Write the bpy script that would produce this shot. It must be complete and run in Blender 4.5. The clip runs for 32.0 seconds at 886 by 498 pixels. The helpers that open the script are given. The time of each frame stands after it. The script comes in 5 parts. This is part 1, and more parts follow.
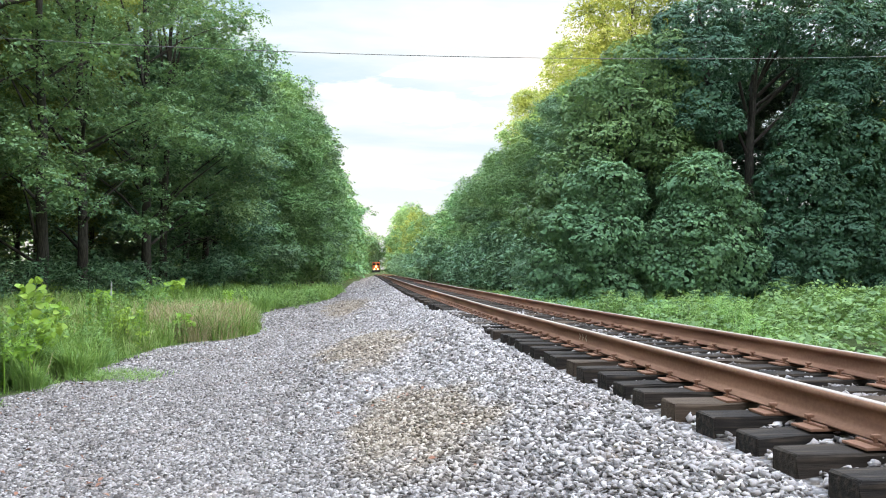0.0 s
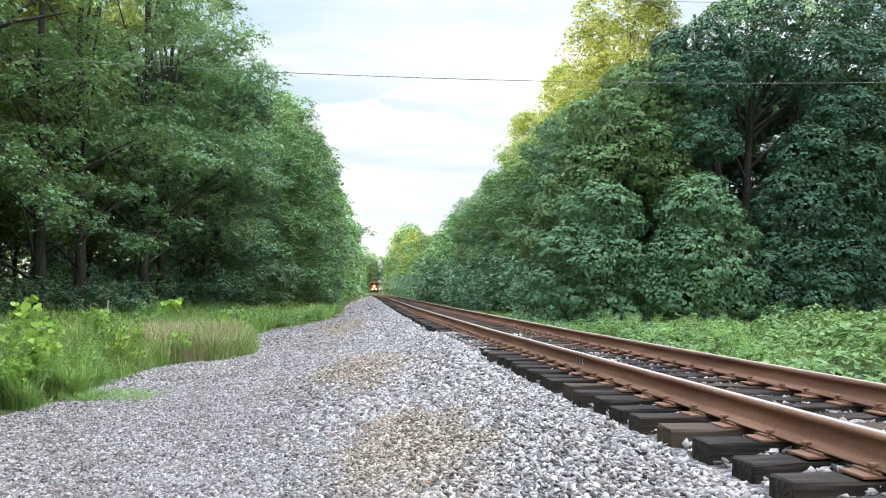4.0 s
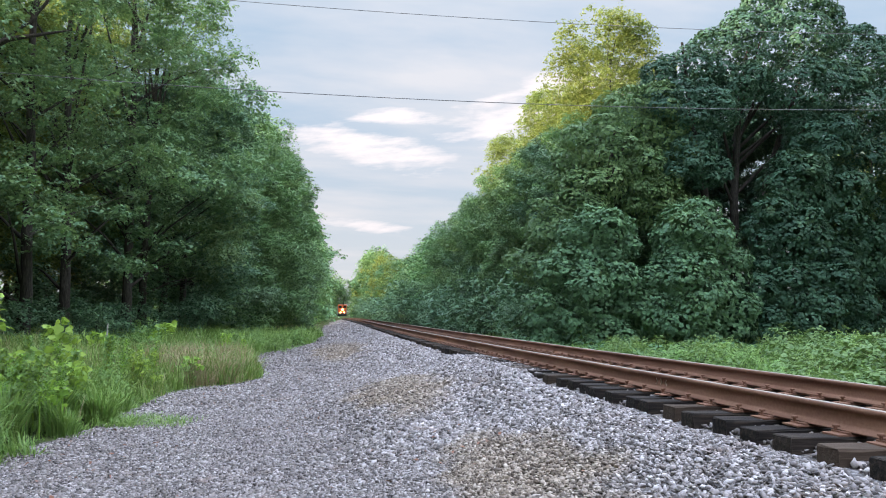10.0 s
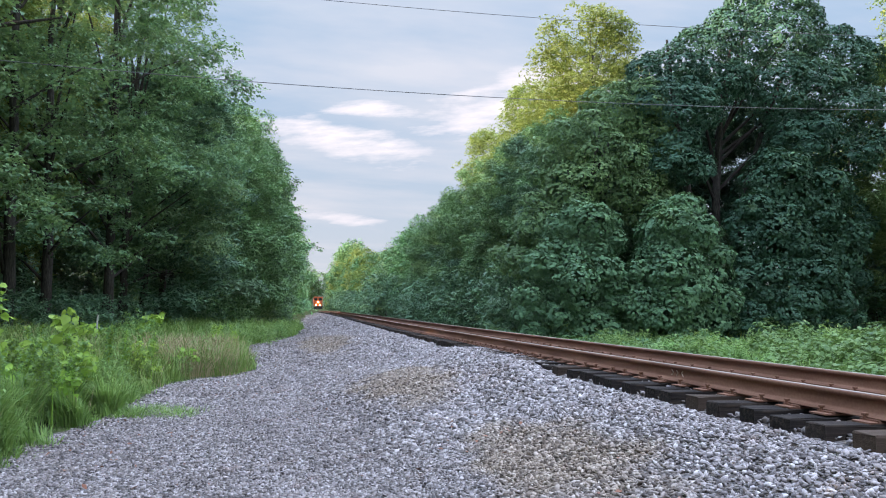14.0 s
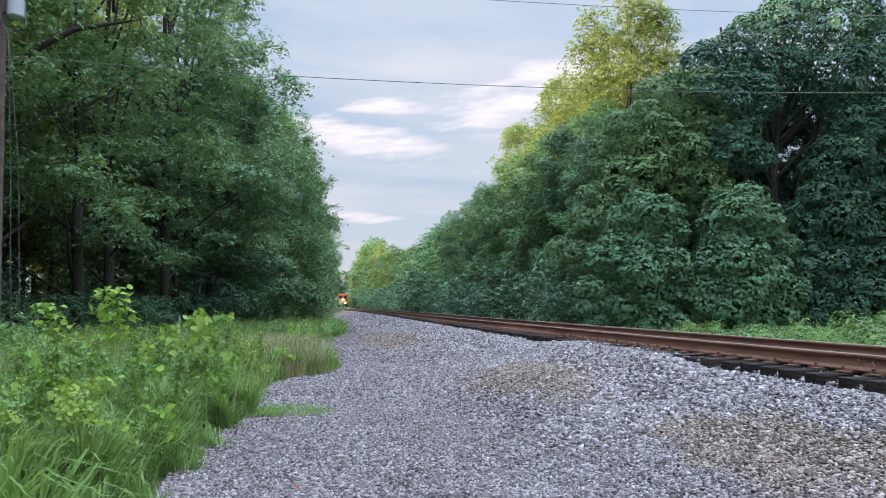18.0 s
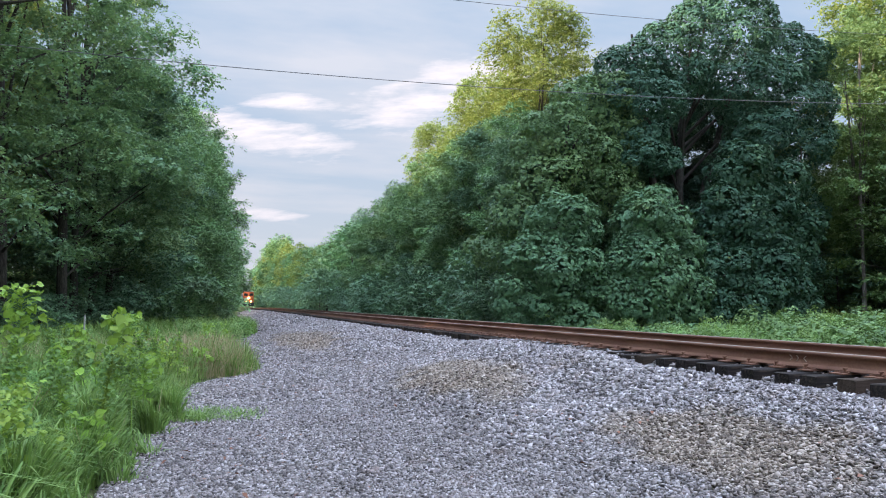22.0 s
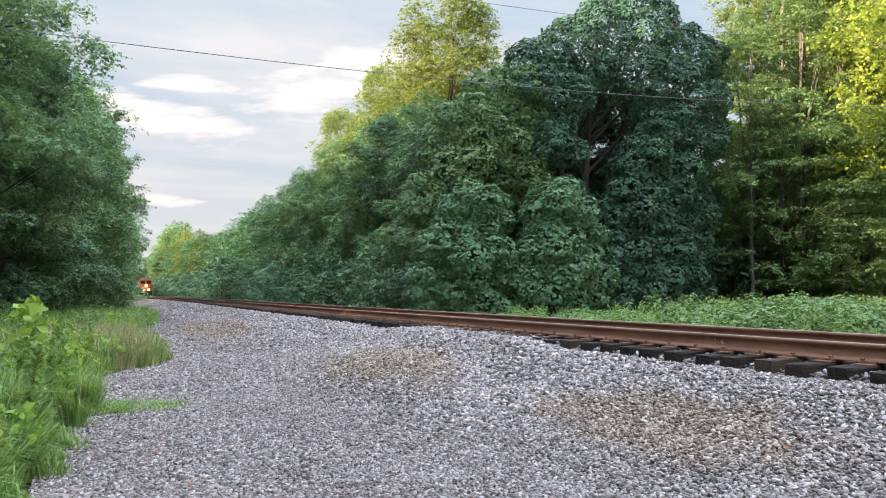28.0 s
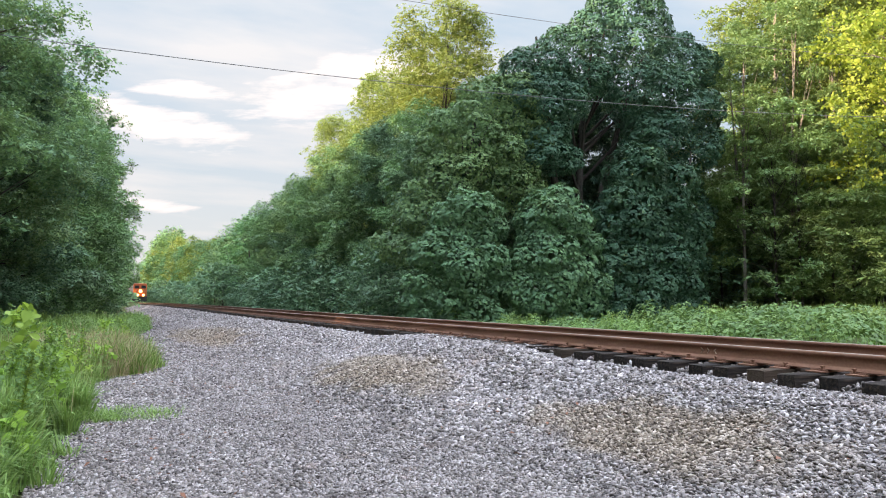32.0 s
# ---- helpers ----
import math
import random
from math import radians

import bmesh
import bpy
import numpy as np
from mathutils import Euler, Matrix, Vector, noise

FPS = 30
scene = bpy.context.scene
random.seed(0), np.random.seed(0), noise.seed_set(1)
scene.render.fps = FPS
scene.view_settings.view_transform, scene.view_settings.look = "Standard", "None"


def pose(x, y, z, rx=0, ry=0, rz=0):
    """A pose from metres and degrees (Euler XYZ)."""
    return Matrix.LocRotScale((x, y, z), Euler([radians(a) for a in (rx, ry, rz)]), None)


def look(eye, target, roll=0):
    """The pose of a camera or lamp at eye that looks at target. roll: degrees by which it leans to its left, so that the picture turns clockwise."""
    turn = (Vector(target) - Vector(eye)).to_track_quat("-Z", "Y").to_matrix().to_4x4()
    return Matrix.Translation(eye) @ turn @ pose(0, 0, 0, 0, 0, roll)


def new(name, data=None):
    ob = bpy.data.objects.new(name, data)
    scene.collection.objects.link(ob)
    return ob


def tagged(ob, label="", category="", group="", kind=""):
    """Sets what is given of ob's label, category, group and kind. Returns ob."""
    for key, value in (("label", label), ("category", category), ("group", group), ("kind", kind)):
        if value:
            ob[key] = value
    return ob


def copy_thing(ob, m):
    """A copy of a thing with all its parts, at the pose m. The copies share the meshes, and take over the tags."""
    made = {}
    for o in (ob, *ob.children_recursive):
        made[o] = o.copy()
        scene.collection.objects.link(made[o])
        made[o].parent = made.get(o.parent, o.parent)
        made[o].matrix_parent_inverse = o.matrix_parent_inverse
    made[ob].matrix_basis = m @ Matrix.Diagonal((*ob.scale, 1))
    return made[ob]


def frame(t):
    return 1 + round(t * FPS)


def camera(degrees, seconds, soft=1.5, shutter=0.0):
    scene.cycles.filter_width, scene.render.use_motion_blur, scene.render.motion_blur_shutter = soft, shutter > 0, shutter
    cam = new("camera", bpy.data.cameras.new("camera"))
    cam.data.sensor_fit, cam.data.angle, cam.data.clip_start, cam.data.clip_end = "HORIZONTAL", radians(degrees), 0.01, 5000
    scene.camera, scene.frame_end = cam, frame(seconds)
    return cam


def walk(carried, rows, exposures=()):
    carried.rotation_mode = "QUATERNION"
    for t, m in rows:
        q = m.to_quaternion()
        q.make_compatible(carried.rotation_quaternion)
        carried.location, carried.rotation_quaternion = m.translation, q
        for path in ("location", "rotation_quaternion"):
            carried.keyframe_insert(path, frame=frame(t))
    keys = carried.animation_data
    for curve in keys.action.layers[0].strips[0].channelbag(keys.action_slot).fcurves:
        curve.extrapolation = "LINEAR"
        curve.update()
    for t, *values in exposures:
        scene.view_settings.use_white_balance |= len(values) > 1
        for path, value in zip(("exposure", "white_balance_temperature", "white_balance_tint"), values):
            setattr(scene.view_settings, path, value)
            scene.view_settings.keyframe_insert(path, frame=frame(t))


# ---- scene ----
# the camera and its walk
cam = camera(60.0, 32.0, soft=1.05)
PATH = [
    (0.0, (-2.767, -0.000, 1.277), (-0.119, 19.816, 1.817), 0.31),
    (0.5, (-2.773, -0.009, 1.279), (-0.117, 19.806, 1.845), 0.26),
    (1.0, (-2.774, -0.003, 1.281), (-0.111, 19.810, 1.882), 0.23),
    (1.5, (-2.773, -0.004, 1.284), (-0.097, 19.806, 1.911), 0.27),
    (2.0, (-2.761, 0.006, 1.288), (-0.060, 19.811, 1.946), 0.36),
    (2.5, (-2.756, 0.002, 1.289), (-0.043, 19.804, 2.009), 0.55),
    (3.0, (-2.760, -0.004, 1.290), (-0.050, 19.795, 2.113), 0.70),
    (3.5, (-2.749, 0.001, 1.289), (-0.066, 19.797, 2.244), 0.76),
    (5.5, (-2.769, 0.010, 1.300), (0.029, 19.764, 2.701), 1.05),
    (6.0, (-2.785, 0.008, 1.298), (0.058, 19.748, 2.796), 1.24),
    (6.5, (-2.842, -0.009, 1.297), (-0.017, 19.731, 2.831), 1.19),
    (7.0, (-2.909, -0.018, 1.296), (-0.168, 19.734, 2.824), 1.10),
    (7.5, (-3.005, 0.045, 1.267), (-0.333, 19.807, 2.790), 1.01),
    (8.0, (-3.186, 0.151, 1.264), (-0.505, 19.911, 2.805), 0.94),
    (8.5, (-3.361, 0.173, 1.252), (-0.556, 19.910, 2.851), 0.93),
    (9.0, (-3.642, 0.134, 1.259), (-0.602, 19.831, 2.918), 0.90),
    (9.5, (-3.821, 0.184, 1.239), (-0.546, 19.841, 2.934), 0.82),
    (10.0, (-4.040, 0.305, 1.243), (-0.465, 19.909, 2.944), 0.70),
    (10.5, (-4.208, 0.302, 1.234), (-0.340, 19.852, 2.925), 0.60),
    (11.0, (-4.396, 0.270, 1.226), (-0.166, 19.750, 2.843), 0.57),
    (11.5, (-4.474, 0.240, 1.219), (0.001, 19.672, 2.748), 0.64),
    (12.0, (-4.491, 0.240, 1.217), (0.130, 19.644, 2.679), 0.85),
    (12.5, (-4.488, 0.253, 1.215), (0.134, 19.658, 2.661), 1.10),
    (13.0, (-4.507, 0.259, 1.213), (0.030, 19.681, 2.703), 1.21),
    (13.5, (-4.536, 0.258, 1.214), (-0.149, 19.710, 2.757), 1.12),
    (15.5, (-5.182, 0.466, 1.215), (-1.326, 20.033, 2.725), 0.76),
    (16.0, (-5.449, 0.494, 1.224), (-1.704, 20.082, 2.737), 0.76),
    (16.5, (-5.672, 0.609, 1.211), (-2.036, 20.217, 2.736), 0.65),
    (17.0, (-5.921, 0.710, 1.218), (-2.365, 20.333, 2.735), 0.55),
    (17.5, (-6.183, 0.724, 1.199), (-2.598, 20.344, 2.675), 0.40),
    (18.0, (-6.388, 0.807, 1.176), (-2.587, 20.390, 2.615), -0.06),
    (18.5, (-6.534, 0.948, 1.184), (-2.373, 20.458, 2.622), -0.36),
    (19.0, (-6.707, 1.028, 1.183), (-2.016, 20.414, 2.661), -0.57),
    (19.5, (-6.796, 1.109, 1.187), (-1.595, 20.361, 2.710), -0.46),
    (20.0, (-6.796, 1.118, 1.183), (-1.073, 20.220, 2.725), -0.28),
    (20.5, (-6.790, 1.121, 1.176), (-0.771, 20.133, 2.687), -0.08),
    (21.0, (-6.801, 1.110, 1.171), (-0.643, 20.083, 2.623), 0.01),
    (21.5, (-6.798, 1.107, 1.173), (-0.636, 20.082, 2.585), -0.06),
    (22.0, (-6.805, 1.114, 1.171), (-0.656, 20.094, 2.573), -0.12),
    (22.5, (-6.815, 1.111, 1.170), (-0.677, 20.094, 2.580), -0.08),
    (23.0, (-6.821, 1.118, 1.174), (-0.639, 20.086, 2.585), -0.02),
    (23.5, (-6.830, 1.106, 1.174), (-0.502, 20.028, 2.565), 0.06),
    (24.0, (-6.883, 1.123, 1.173), (-0.282, 19.957, 2.481), 0.17),
    (24.5, (-6.940, 1.104, 1.179), (-0.005, 19.825, 2.372), 0.17),
    (25.0, (-7.000, 1.081, 1.164), (0.351, 19.649, 2.253), 0.03),
    (25.5, (-7.094, 1.076, 1.172), (0.706, 19.463, 2.205), -0.31),
    (26.0, (-7.194, 1.155, 1.153), (1.047, 19.350, 2.180), -0.57),
    (26.5, (-7.215, 1.192, 1.154), (1.375, 19.223, 2.189), -0.67),
    (28.5, (-7.228, 1.180, 1.157), (1.216, 19.275, 2.281), -0.16),
    (29.0, (-7.225, 1.186, 1.167), (1.186, 19.294, 2.326), -0.19),
    (29.5, (-7.226, 1.180, 1.166), (1.186, 19.286, 2.356), -0.26),
    (30.0, (-7.220, 1.202, 1.158), (1.234, 19.287, 2.369), -0.22),
    (30.5, (-7.238, 1.185, 1.165), (1.260, 19.248, 2.397), -0.29),
    (31.0, (-7.249, 1.172, 1.164), (1.310, 19.205, 2.405), -0.21),
    (31.5, (-7.236, 1.181, 1.163), (1.361, 19.195, 2.420), -0.14),
    (32.0, (-7.239, 1.169, 1.180), (1.390, 19.167, 2.451), -0.07),
]
EXPOSURES = [(0.0, 2.46, 7380, 19), (6.0, 2.43, 7330, 19), (7.0, 2.32, 7220, 20), (8.0, 2.22, 7080, 21), (9.0, 2.08, 6940, 23), (10.5, 1.93, 6680, 24), (12.0, 1.88, 6440, 25), (24.0, 1.87, 6440, 25), (26.0, 1.97, 6800, 24), (28.5, 2.09, 7210, 24), (32.0, 2.12, 7260, 24)]
walk(cam, [(t, look(eye, target, roll)) for t, eye, target, roll in PATH], EXPOSURES)

# world: evening sky with drifting cloud banks
SUN_DIR = Vector((-0.96, -0.12, 0.235)).normalized()
SUN_EL = math.asin(SUN_DIR.z)
SUN_ROT = math.atan2(SUN_DIR.x, SUN_DIR.y)


class Nodes:
    """A short way to write node trees."""

    def __init__(self, tree):
        self.tree = tree
        tree.nodes.clear()

    def add(self, kind, **sockets):
        node = self.tree.nodes.new(kind)
        for key, value in sockets.items():
            self.put(node, key.replace("_", " "), value)
        return node

    def put(self, node, key, value):
        if key.startswith("in"):
            socket = node.inputs[int(key[2:])]
        else:
            socket = node.inputs[key]
        if isinstance(value, bpy.types.NodeSocket):
            self.tree.links.new(value, socket)
        else:
            socket.default_value = value

    def math(self, op, a, b=0.0, clamp=False):
        node = self.add("ShaderNodeMath", in0=a, in1=b)
        node.operation, node.use_clamp = op, clamp
        return node.outputs[0]

    def ramp(self, value, stops):
        node = self.add("ShaderNodeValToRGB", in0=value)
        e = node.color_ramp.elements
        while len(e) < len(stops):
            e.new(0.5)
        for item, (at, col) in zip(e, stops):
            item.position = at
            item.color = (*col, 1) if len(col) == 3 else col
        return node.outputs[0]

    def mix(self, factor, a, b, blend="MIX"):
        node = self.tree.nodes.new("ShaderNodeMix")
        node.data_type, node.blend_type = "RGBA", blend
        self.put(node, "in0", factor)
        self.put(node, "in6", a)
        self.put(node, "in7", b)
        return node.outputs[2]

    def noise(self, vector, scale, detail=4.0, rough=0.55):
        return self.add("ShaderNodeTexNoise", Vector=vector, Scale=scale, Detail=detail, Roughness=rough).outputs[0]


def make_world():
    world = bpy.data.worlds.new("evening_sky")
    world.use_nodes = True
    n = Nodes(world.node_tree)
    sky = n.add("ShaderNodeTexSky")
    sky.sky_type, sky.sun_disc, sky.sun_elevation, sky.sun_rotation = "NISHITA", False, SUN_EL, SUN_ROT
    sky.air_density, sky.dust_density, sky.ozone_density = 1.0, 1.5, 1.2
    way = n.add("ShaderNodeTexCoord").outputs["Generated"]
    split = n.add("ShaderNodeSeparateXYZ", Vector=way)
    up = n.math("MAXIMUM", split.outputs[2], 0.02)
    flat = n.math("ADD", up, 0.10)
    plane = n.add("ShaderNodeCombineXYZ", X=n.math("DIVIDE", split.outputs[0], flat), Y=n.math("DIVIDE", split.outputs[1], flat), Z=0.0)
    stretch = n.add("ShaderNodeMapping", Vector=plane.outputs[0], Location=(1.3, 0.4, 0), Scale=(0.8, 1.5, 1))
    veil = n.noise(stretch.outputs[0], 0.8, 6, 0.55)
    thin = n.ramp(veil, [(0.41, (0, 0, 0)), (0.66, (0.72, 0.72, 0.72))])
    # a few bright cloud banks low over the line
    ahead = n.math("MAXIMUM", split.outputs[1], 0.05)
    px, pz = n.math("DIVIDE", split.outputs[0], ahead), n.math("DIVIDE", split.outputs[2], ahead)
    flatxy = n.add("ShaderNodeCombineXYZ", X=px, Y=n.math("MULTIPLY", n.math("SUBTRACT", pz, n.math("MULTIPLY", px, 0.12)), 4.5), Z=0.0).outputs[0]
    ragged = n.math("MULTIPLY", n.math("SUBTRACT", n.noise(flatxy, 11.0, 10, 0.62), 0.5), 5.0)
    total = 0.0
    for cx, cz, rx, rz, tilt in ((0.085, 0.217, 0.115, 0.024, -0.14), (0.285, 0.272, 0.10, 0.034, 0.25), (0.12, 0.262, 0.06, 0.012, 0.05), (0.080, 0.116, 0.055, 0.009, -0.1), (0.36, 0.315, 0.10, 0.03, 0.3)):
        dx = n.math("SUBTRACT", px, cx)
        dz = n.math("SUBTRACT", n.math("SUBTRACT", pz, cz), n.math("MULTIPLY", dx, tilt))
        d = n.math("ADD", n.math("POWER", n.math("DIVIDE", dx, rx), 2.0), n.math("POWER", n.math("DIVIDE", dz, rz), 2.0))
        total = n.math("MAXIMUM", total, n.math("MULTIPLY", n.math("SUBTRACT", 1.15, n.math("ADD", d, ragged)), 0.7, True))
    front = n.math("GREATER_THAN", split.outputs[1], 0.1)
    bank = n.math("MULTIPLY", n.math("MULTIPLY", total, front), 0.95)
    haze = n.ramp(up, [(0.0, (0.9, 0.9, 0.9)), (0.10, (0.62, 0.62, 0.62)), (0.25, (0.22, 0.22, 0.22)), (0.5, (0.12, 0.12, 0.12))])
    tone = n.mix(0.8, sky.outputs[0], (2.25, 3.9, 5.15, 1))
    white = n.mix(haze, tone, (4.9, 5.5, 5.45, 1))
    cloud = n.mix(bank, n.mix(thin, white, (5.4, 5.8, 5.75, 1)), (6.9, 7.0, 6.8, 1))
    # a hazy sky: brighter overhead than low down
    zenith = n.ramp(up, [(0.0, (0.15, 0.15, 0.15)), (0.41, (0.172, 0.172, 0.172)), (0.54, (0.78, 0.78, 0.83)), (1.0, (1.0, 1.0, 1.08))])
    back = n.add("ShaderNodeBackground", Color=n.mix(1.0, cloud, zenith, "MULTIPLY"), Strength=0.25)
    out = n.add("ShaderNodeOutputWorld")
    n.tree.links.new(back.outputs[0], out.inputs[0])
    scene.world = world


make_world()
sun = new("sun", bpy.data.lights.new("sun", "SUN"))
sun.data.energy, sun.data.angle, sun.data.color = 5.0, radians(0.6), (1.0, 0.87, 0.63)
sun.matrix_world = look((0, 0, 60), Vector((0, 0, 60)) - SUN_DIR)


# ---- materials ----
def material(name, build):
    m = bpy.data.materials.new(name)
    m.use_nodes = True
    n = Nodes(m.node_tree)
    surface = build(n)
    out = n.add("ShaderNodeOutputMaterial")
    n.tree.links.new(surface, out.inputs[0])
    return m


def principled(n, color, rough=0.6, metal=0.0, bump=None, spec=0.5, strength=0.4, distance=0.01):
    node = n.add("ShaderNodeBsdfPrincipled", Base_Color=color, Roughness=rough, Metallic=metal, Specular_IOR_Level=spec)
    if bump is not None:
        b = n.add("ShaderNodeBump", Strength=strength, Distance=distance, Height=bump)
        n.tree.links.new(b.outputs[0], node.inputs["Normal"])
    return node.outputs[0]


def place_of(n):
    return n.add("ShaderNodeNewGeometry").outputs["Position"]


def leaf_material(name, dark, mid, light, through_light=0.24, gloss=0.48, glow=0.35):
    """Leaves: varied leaf by leaf, tree by tree, and over patches of the crown; light passes through them."""
    def build(n):
        geo = n.add("ShaderNodeNewGeometry")
        one = geo.outputs["Random Per Island"]
        patch = n.noise(geo.outputs["Position"], 0.35, 3)
        tree = n.add("ShaderNodeObjectInfo").outputs["Random"]
        f = n.math("ADD", n.math("MULTIPLY", one, 0.4), n.math("MULTIPLY", patch, 0.6))
        col = n.ramp(f, [(0.15, dark), (0.5, mid), (0.85, light)])
        hsv = n.add("ShaderNodeHueSaturation", Hue=n.math("ADD", 0.485, n.math("MULTIPLY", tree, 0.03)), Saturation=1.0,
                    Value=n.math("ADD", 0.85, n.math("MULTIPLY", tree, 0.3)), Color=col).outputs[0]
        face = principled(n, hsv, gloss, 0, None, 0.22)
        trans = n.add("ShaderNodeBsdfTranslucent", Color=n.mix(glow, hsv, (0.33, 0.43, 0.045, 1))).outputs[0]
        mixed = n.add("ShaderNodeMixShader", Fac=through_light)
        n.tree.links.new(face, mixed.inputs[1])
        n.tree.links.new(trans, mixed.inputs[2])
        return mixed.outputs[0]
    return material(name, build)


LEAF = leaf_material("broadleaf", (0.042, 0.105, 0.063), (0.090, 0.192, 0.104), (0.175, 0.295, 0.135), 0.2, 0.5, 0.15)
LEAF_AIRY = leaf_material("thin_leaf", (0.054, 0.132, 0.084), (0.121, 0.240, 0.131), (0.242, 0.380, 0.171), 0.36, 0.5, 0.4)
LEAF_MID = leaf_material("light_leaf", (0.054, 0.130, 0.058), (0.117, 0.240, 0.094), (0.217, 0.360, 0.126), 0.24, 0.5, 0.15)
LEAF_OLIVE = leaf_material("olive_leaf", (0.059, 0.121, 0.057), (0.114, 0.201, 0.085), (0.206, 0.293, 0.117), 0.4, 0.5, 0.4)
# part of the sunlight on the foliage is put into these two yellower colours
LEAF_PALE = leaf_material("sunlit_pale_leaf", (0.091, 0.137, 0.045), (0.165, 0.217, 0.065), (0.274, 0.310, 0.098), 0.40, 0.5, 0.4)
LEAF_BRIGHT = leaf_material("sunlit_bright_leaf", (0.120, 0.180, 0.035), (0.229, 0.294, 0.050), (0.371, 0.398, 0.075), 0.5, 0.45, 0.5)
# two tones of one vine: the first darkened to hold the great tree's shade
VINE_SHADED = leaf_material("shaded_vine_leaf", (0.021, 0.060, 0.040), (0.038, 0.101, 0.059), (0.072, 0.158, 0.082), 0.15, 0.6, 0.15)
VINE_LIGHT = leaf_material("light_vine_leaf", (0.043, 0.100, 0.052), (0.078, 0.167, 0.079), (0.138, 0.239, 0.107), 0.2, 0.6, 0.2)
CREEPER = leaf_material("creeper_leaf", (0.052, 0.114, 0.041), (0.109, 0.204, 0.067), (0.197, 0.305, 0.102), 0.25, 0.5, 0.25)
WEED = leaf_material("weed_leaf", (0.139, 0.270, 0.046), (0.256, 0.433, 0.072), (0.427, 0.606, 0.111), 0.45)
GRASS = leaf_material("grass_blade", (0.063, 0.132, 0.044), (0.157, 0.281, 0.075), (0.335, 0.462, 0.150), 0.36)
FEATHER = leaf_material("feathery_leaf", (0.087, 0.180, 0.064), (0.170, 0.304, 0.098), (0.297, 0.443, 0.151), 0.35)
DRY = leaf_material("dry_grass", (0.20, 0.14, 0.085), (0.33, 0.24, 0.155), (0.45, 0.34, 0.25), 0.3, 0.7)


def build_bark(n):
    p = n.add("ShaderNodeTexCoord").outputs["Object"]
    m = n.add("ShaderNodeMapping", Vector=p, Scale=(9, 9, 1.4)).outputs[0]
    ridges = n.noise(m, 3.0, 6)
    col = n.ramp(ridges, [(0.3, (0.02, 0.017, 0.014)), (0.55, (0.055, 0.048, 0.040)), (0.8, (0.11, 0.10, 0.088))])
    return principled(n, col, 0.9, 0, ridges, 0.2, 0.8, 0.03)


BARK = material("bark", build_bark)


def build_pale_bark(n):
    p = n.add("ShaderNodeTexCoord").outputs["Object"]
    m = n.add("ShaderNodeMapping", Vector=p, Scale=(7, 7, 1.1)).outputs[0]
    ridges = n.noise(m, 3.0, 6)
    col = n.ramp(ridges, [(0.3, (0.08, 0.068, 0.056)), (0.55, (0.16, 0.14, 0.12)), (0.8, (0.27, 0.25, 0.22))])
    return principled(n, col, 0.9, 0, ridges, 0.2, 0.6, 0.02)


BARK_PALE = material("pale_bark", build_pale_bark)


def stained(n, p):
    """Brown, silty stretches of the gravel, with uneven edges."""
    xy = n.add("ShaderNodeSeparateXYZ", Vector=p)
    wob = n.noise(p, 1.1, 5)
    total = 0.0
    for cx, cy, rx, ry in ((-2.05, 7.2, 0.72, 2.1), (-2.35, 14.2, 0.95, 2.6), (-2.5, 34.0, 1.1, 8.5)):
        a = n.math("POWER", n.math("DIVIDE", n.math("SUBTRACT", xy.outputs[0], cx), rx), 2.0)
        b = n.math("POWER", n.math("DIVIDE", n.math("SUBTRACT", xy.outputs[1], cy), ry), 2.0)
        d = n.math("SUBTRACT", 1.25, n.math("ADD", n.math("ADD", a, b), n.math("MULTIPLY", n.math("SUBTRACT", wob, 0.5), 2.6)), True)
        total = n.math("MAXIMUM", total, d)
    return total


def stone_colour(n, key, p):
    grey = n.ramp(key, [(0.0, (0.052, 0.047, 0.047)), (0.2, (0.138, 0.124, 0.123)), (0.55, (0.236, 0.212, 0.211)), (0.85, (0.33, 0.30, 0.298)), (1.0, (0.50, 0.465, 0.465))])
    brown = n.ramp(key, [(0.0, (0.060, 0.042, 0.028)), (0.35, (0.155, 0.113, 0.077)), (0.7, (0.265, 0.200, 0.140)), (1.0, (0.41, 0.335, 0.255))])
    odd = n.math("FRACT", n.math("MULTIPLY", key, 17.3))
    tinted = n.mix(n.math("MULTIPLY", n.math("GREATER_THAN", odd, 0.68), 0.6), grey, brown)
    soft = n.math("SUBTRACT", n.math("MULTIPLY", stained(n, p), 1.5), n.math("MULTIPLY", odd, 0.5), True)
    across = n.add("ShaderNodeSeparateXYZ", Vector=p).outputs[0]
    fresh = n.math("MULTIPLY", n.math("ADD", n.math("MULTIPLY", across, 0.7), 2.1, True), 0.24)
    tinted = n.mix(fresh, tinted, n.mix(1.0, tinted, (1.8, 1.85, 1.92, 1), "MULTIPLY"))
    # paler worn lanes and faint rusty drifts
    wide = n.noise(n.add("ShaderNodeMapping", Vector=p, Scale=(1.0, 0.45, 1.0)).outputs[0], 0.75, 4)
    worn = n.mix(n.ramp(wide, [(0.38, (1, 1, 1)), (0.62, (0, 0, 0))]), tinted, n.mix(1.0, tinted, (0.88, 0.87, 0.87, 1), "MULTIPLY"))
    drift = n.ramp(n.noise(p, 1.7, 5, 0.65), [(0.58, (0, 0, 0)), (0.72, (0.32, 0.32, 0.32))])
    worn = n.mix(drift, worn, n.mix(1.0, worn, (1.12, 0.80, 0.66, 1), "MULTIPLY"))
    return n.mix(n.math("MULTIPLY", soft, 0.72), worn, brown)


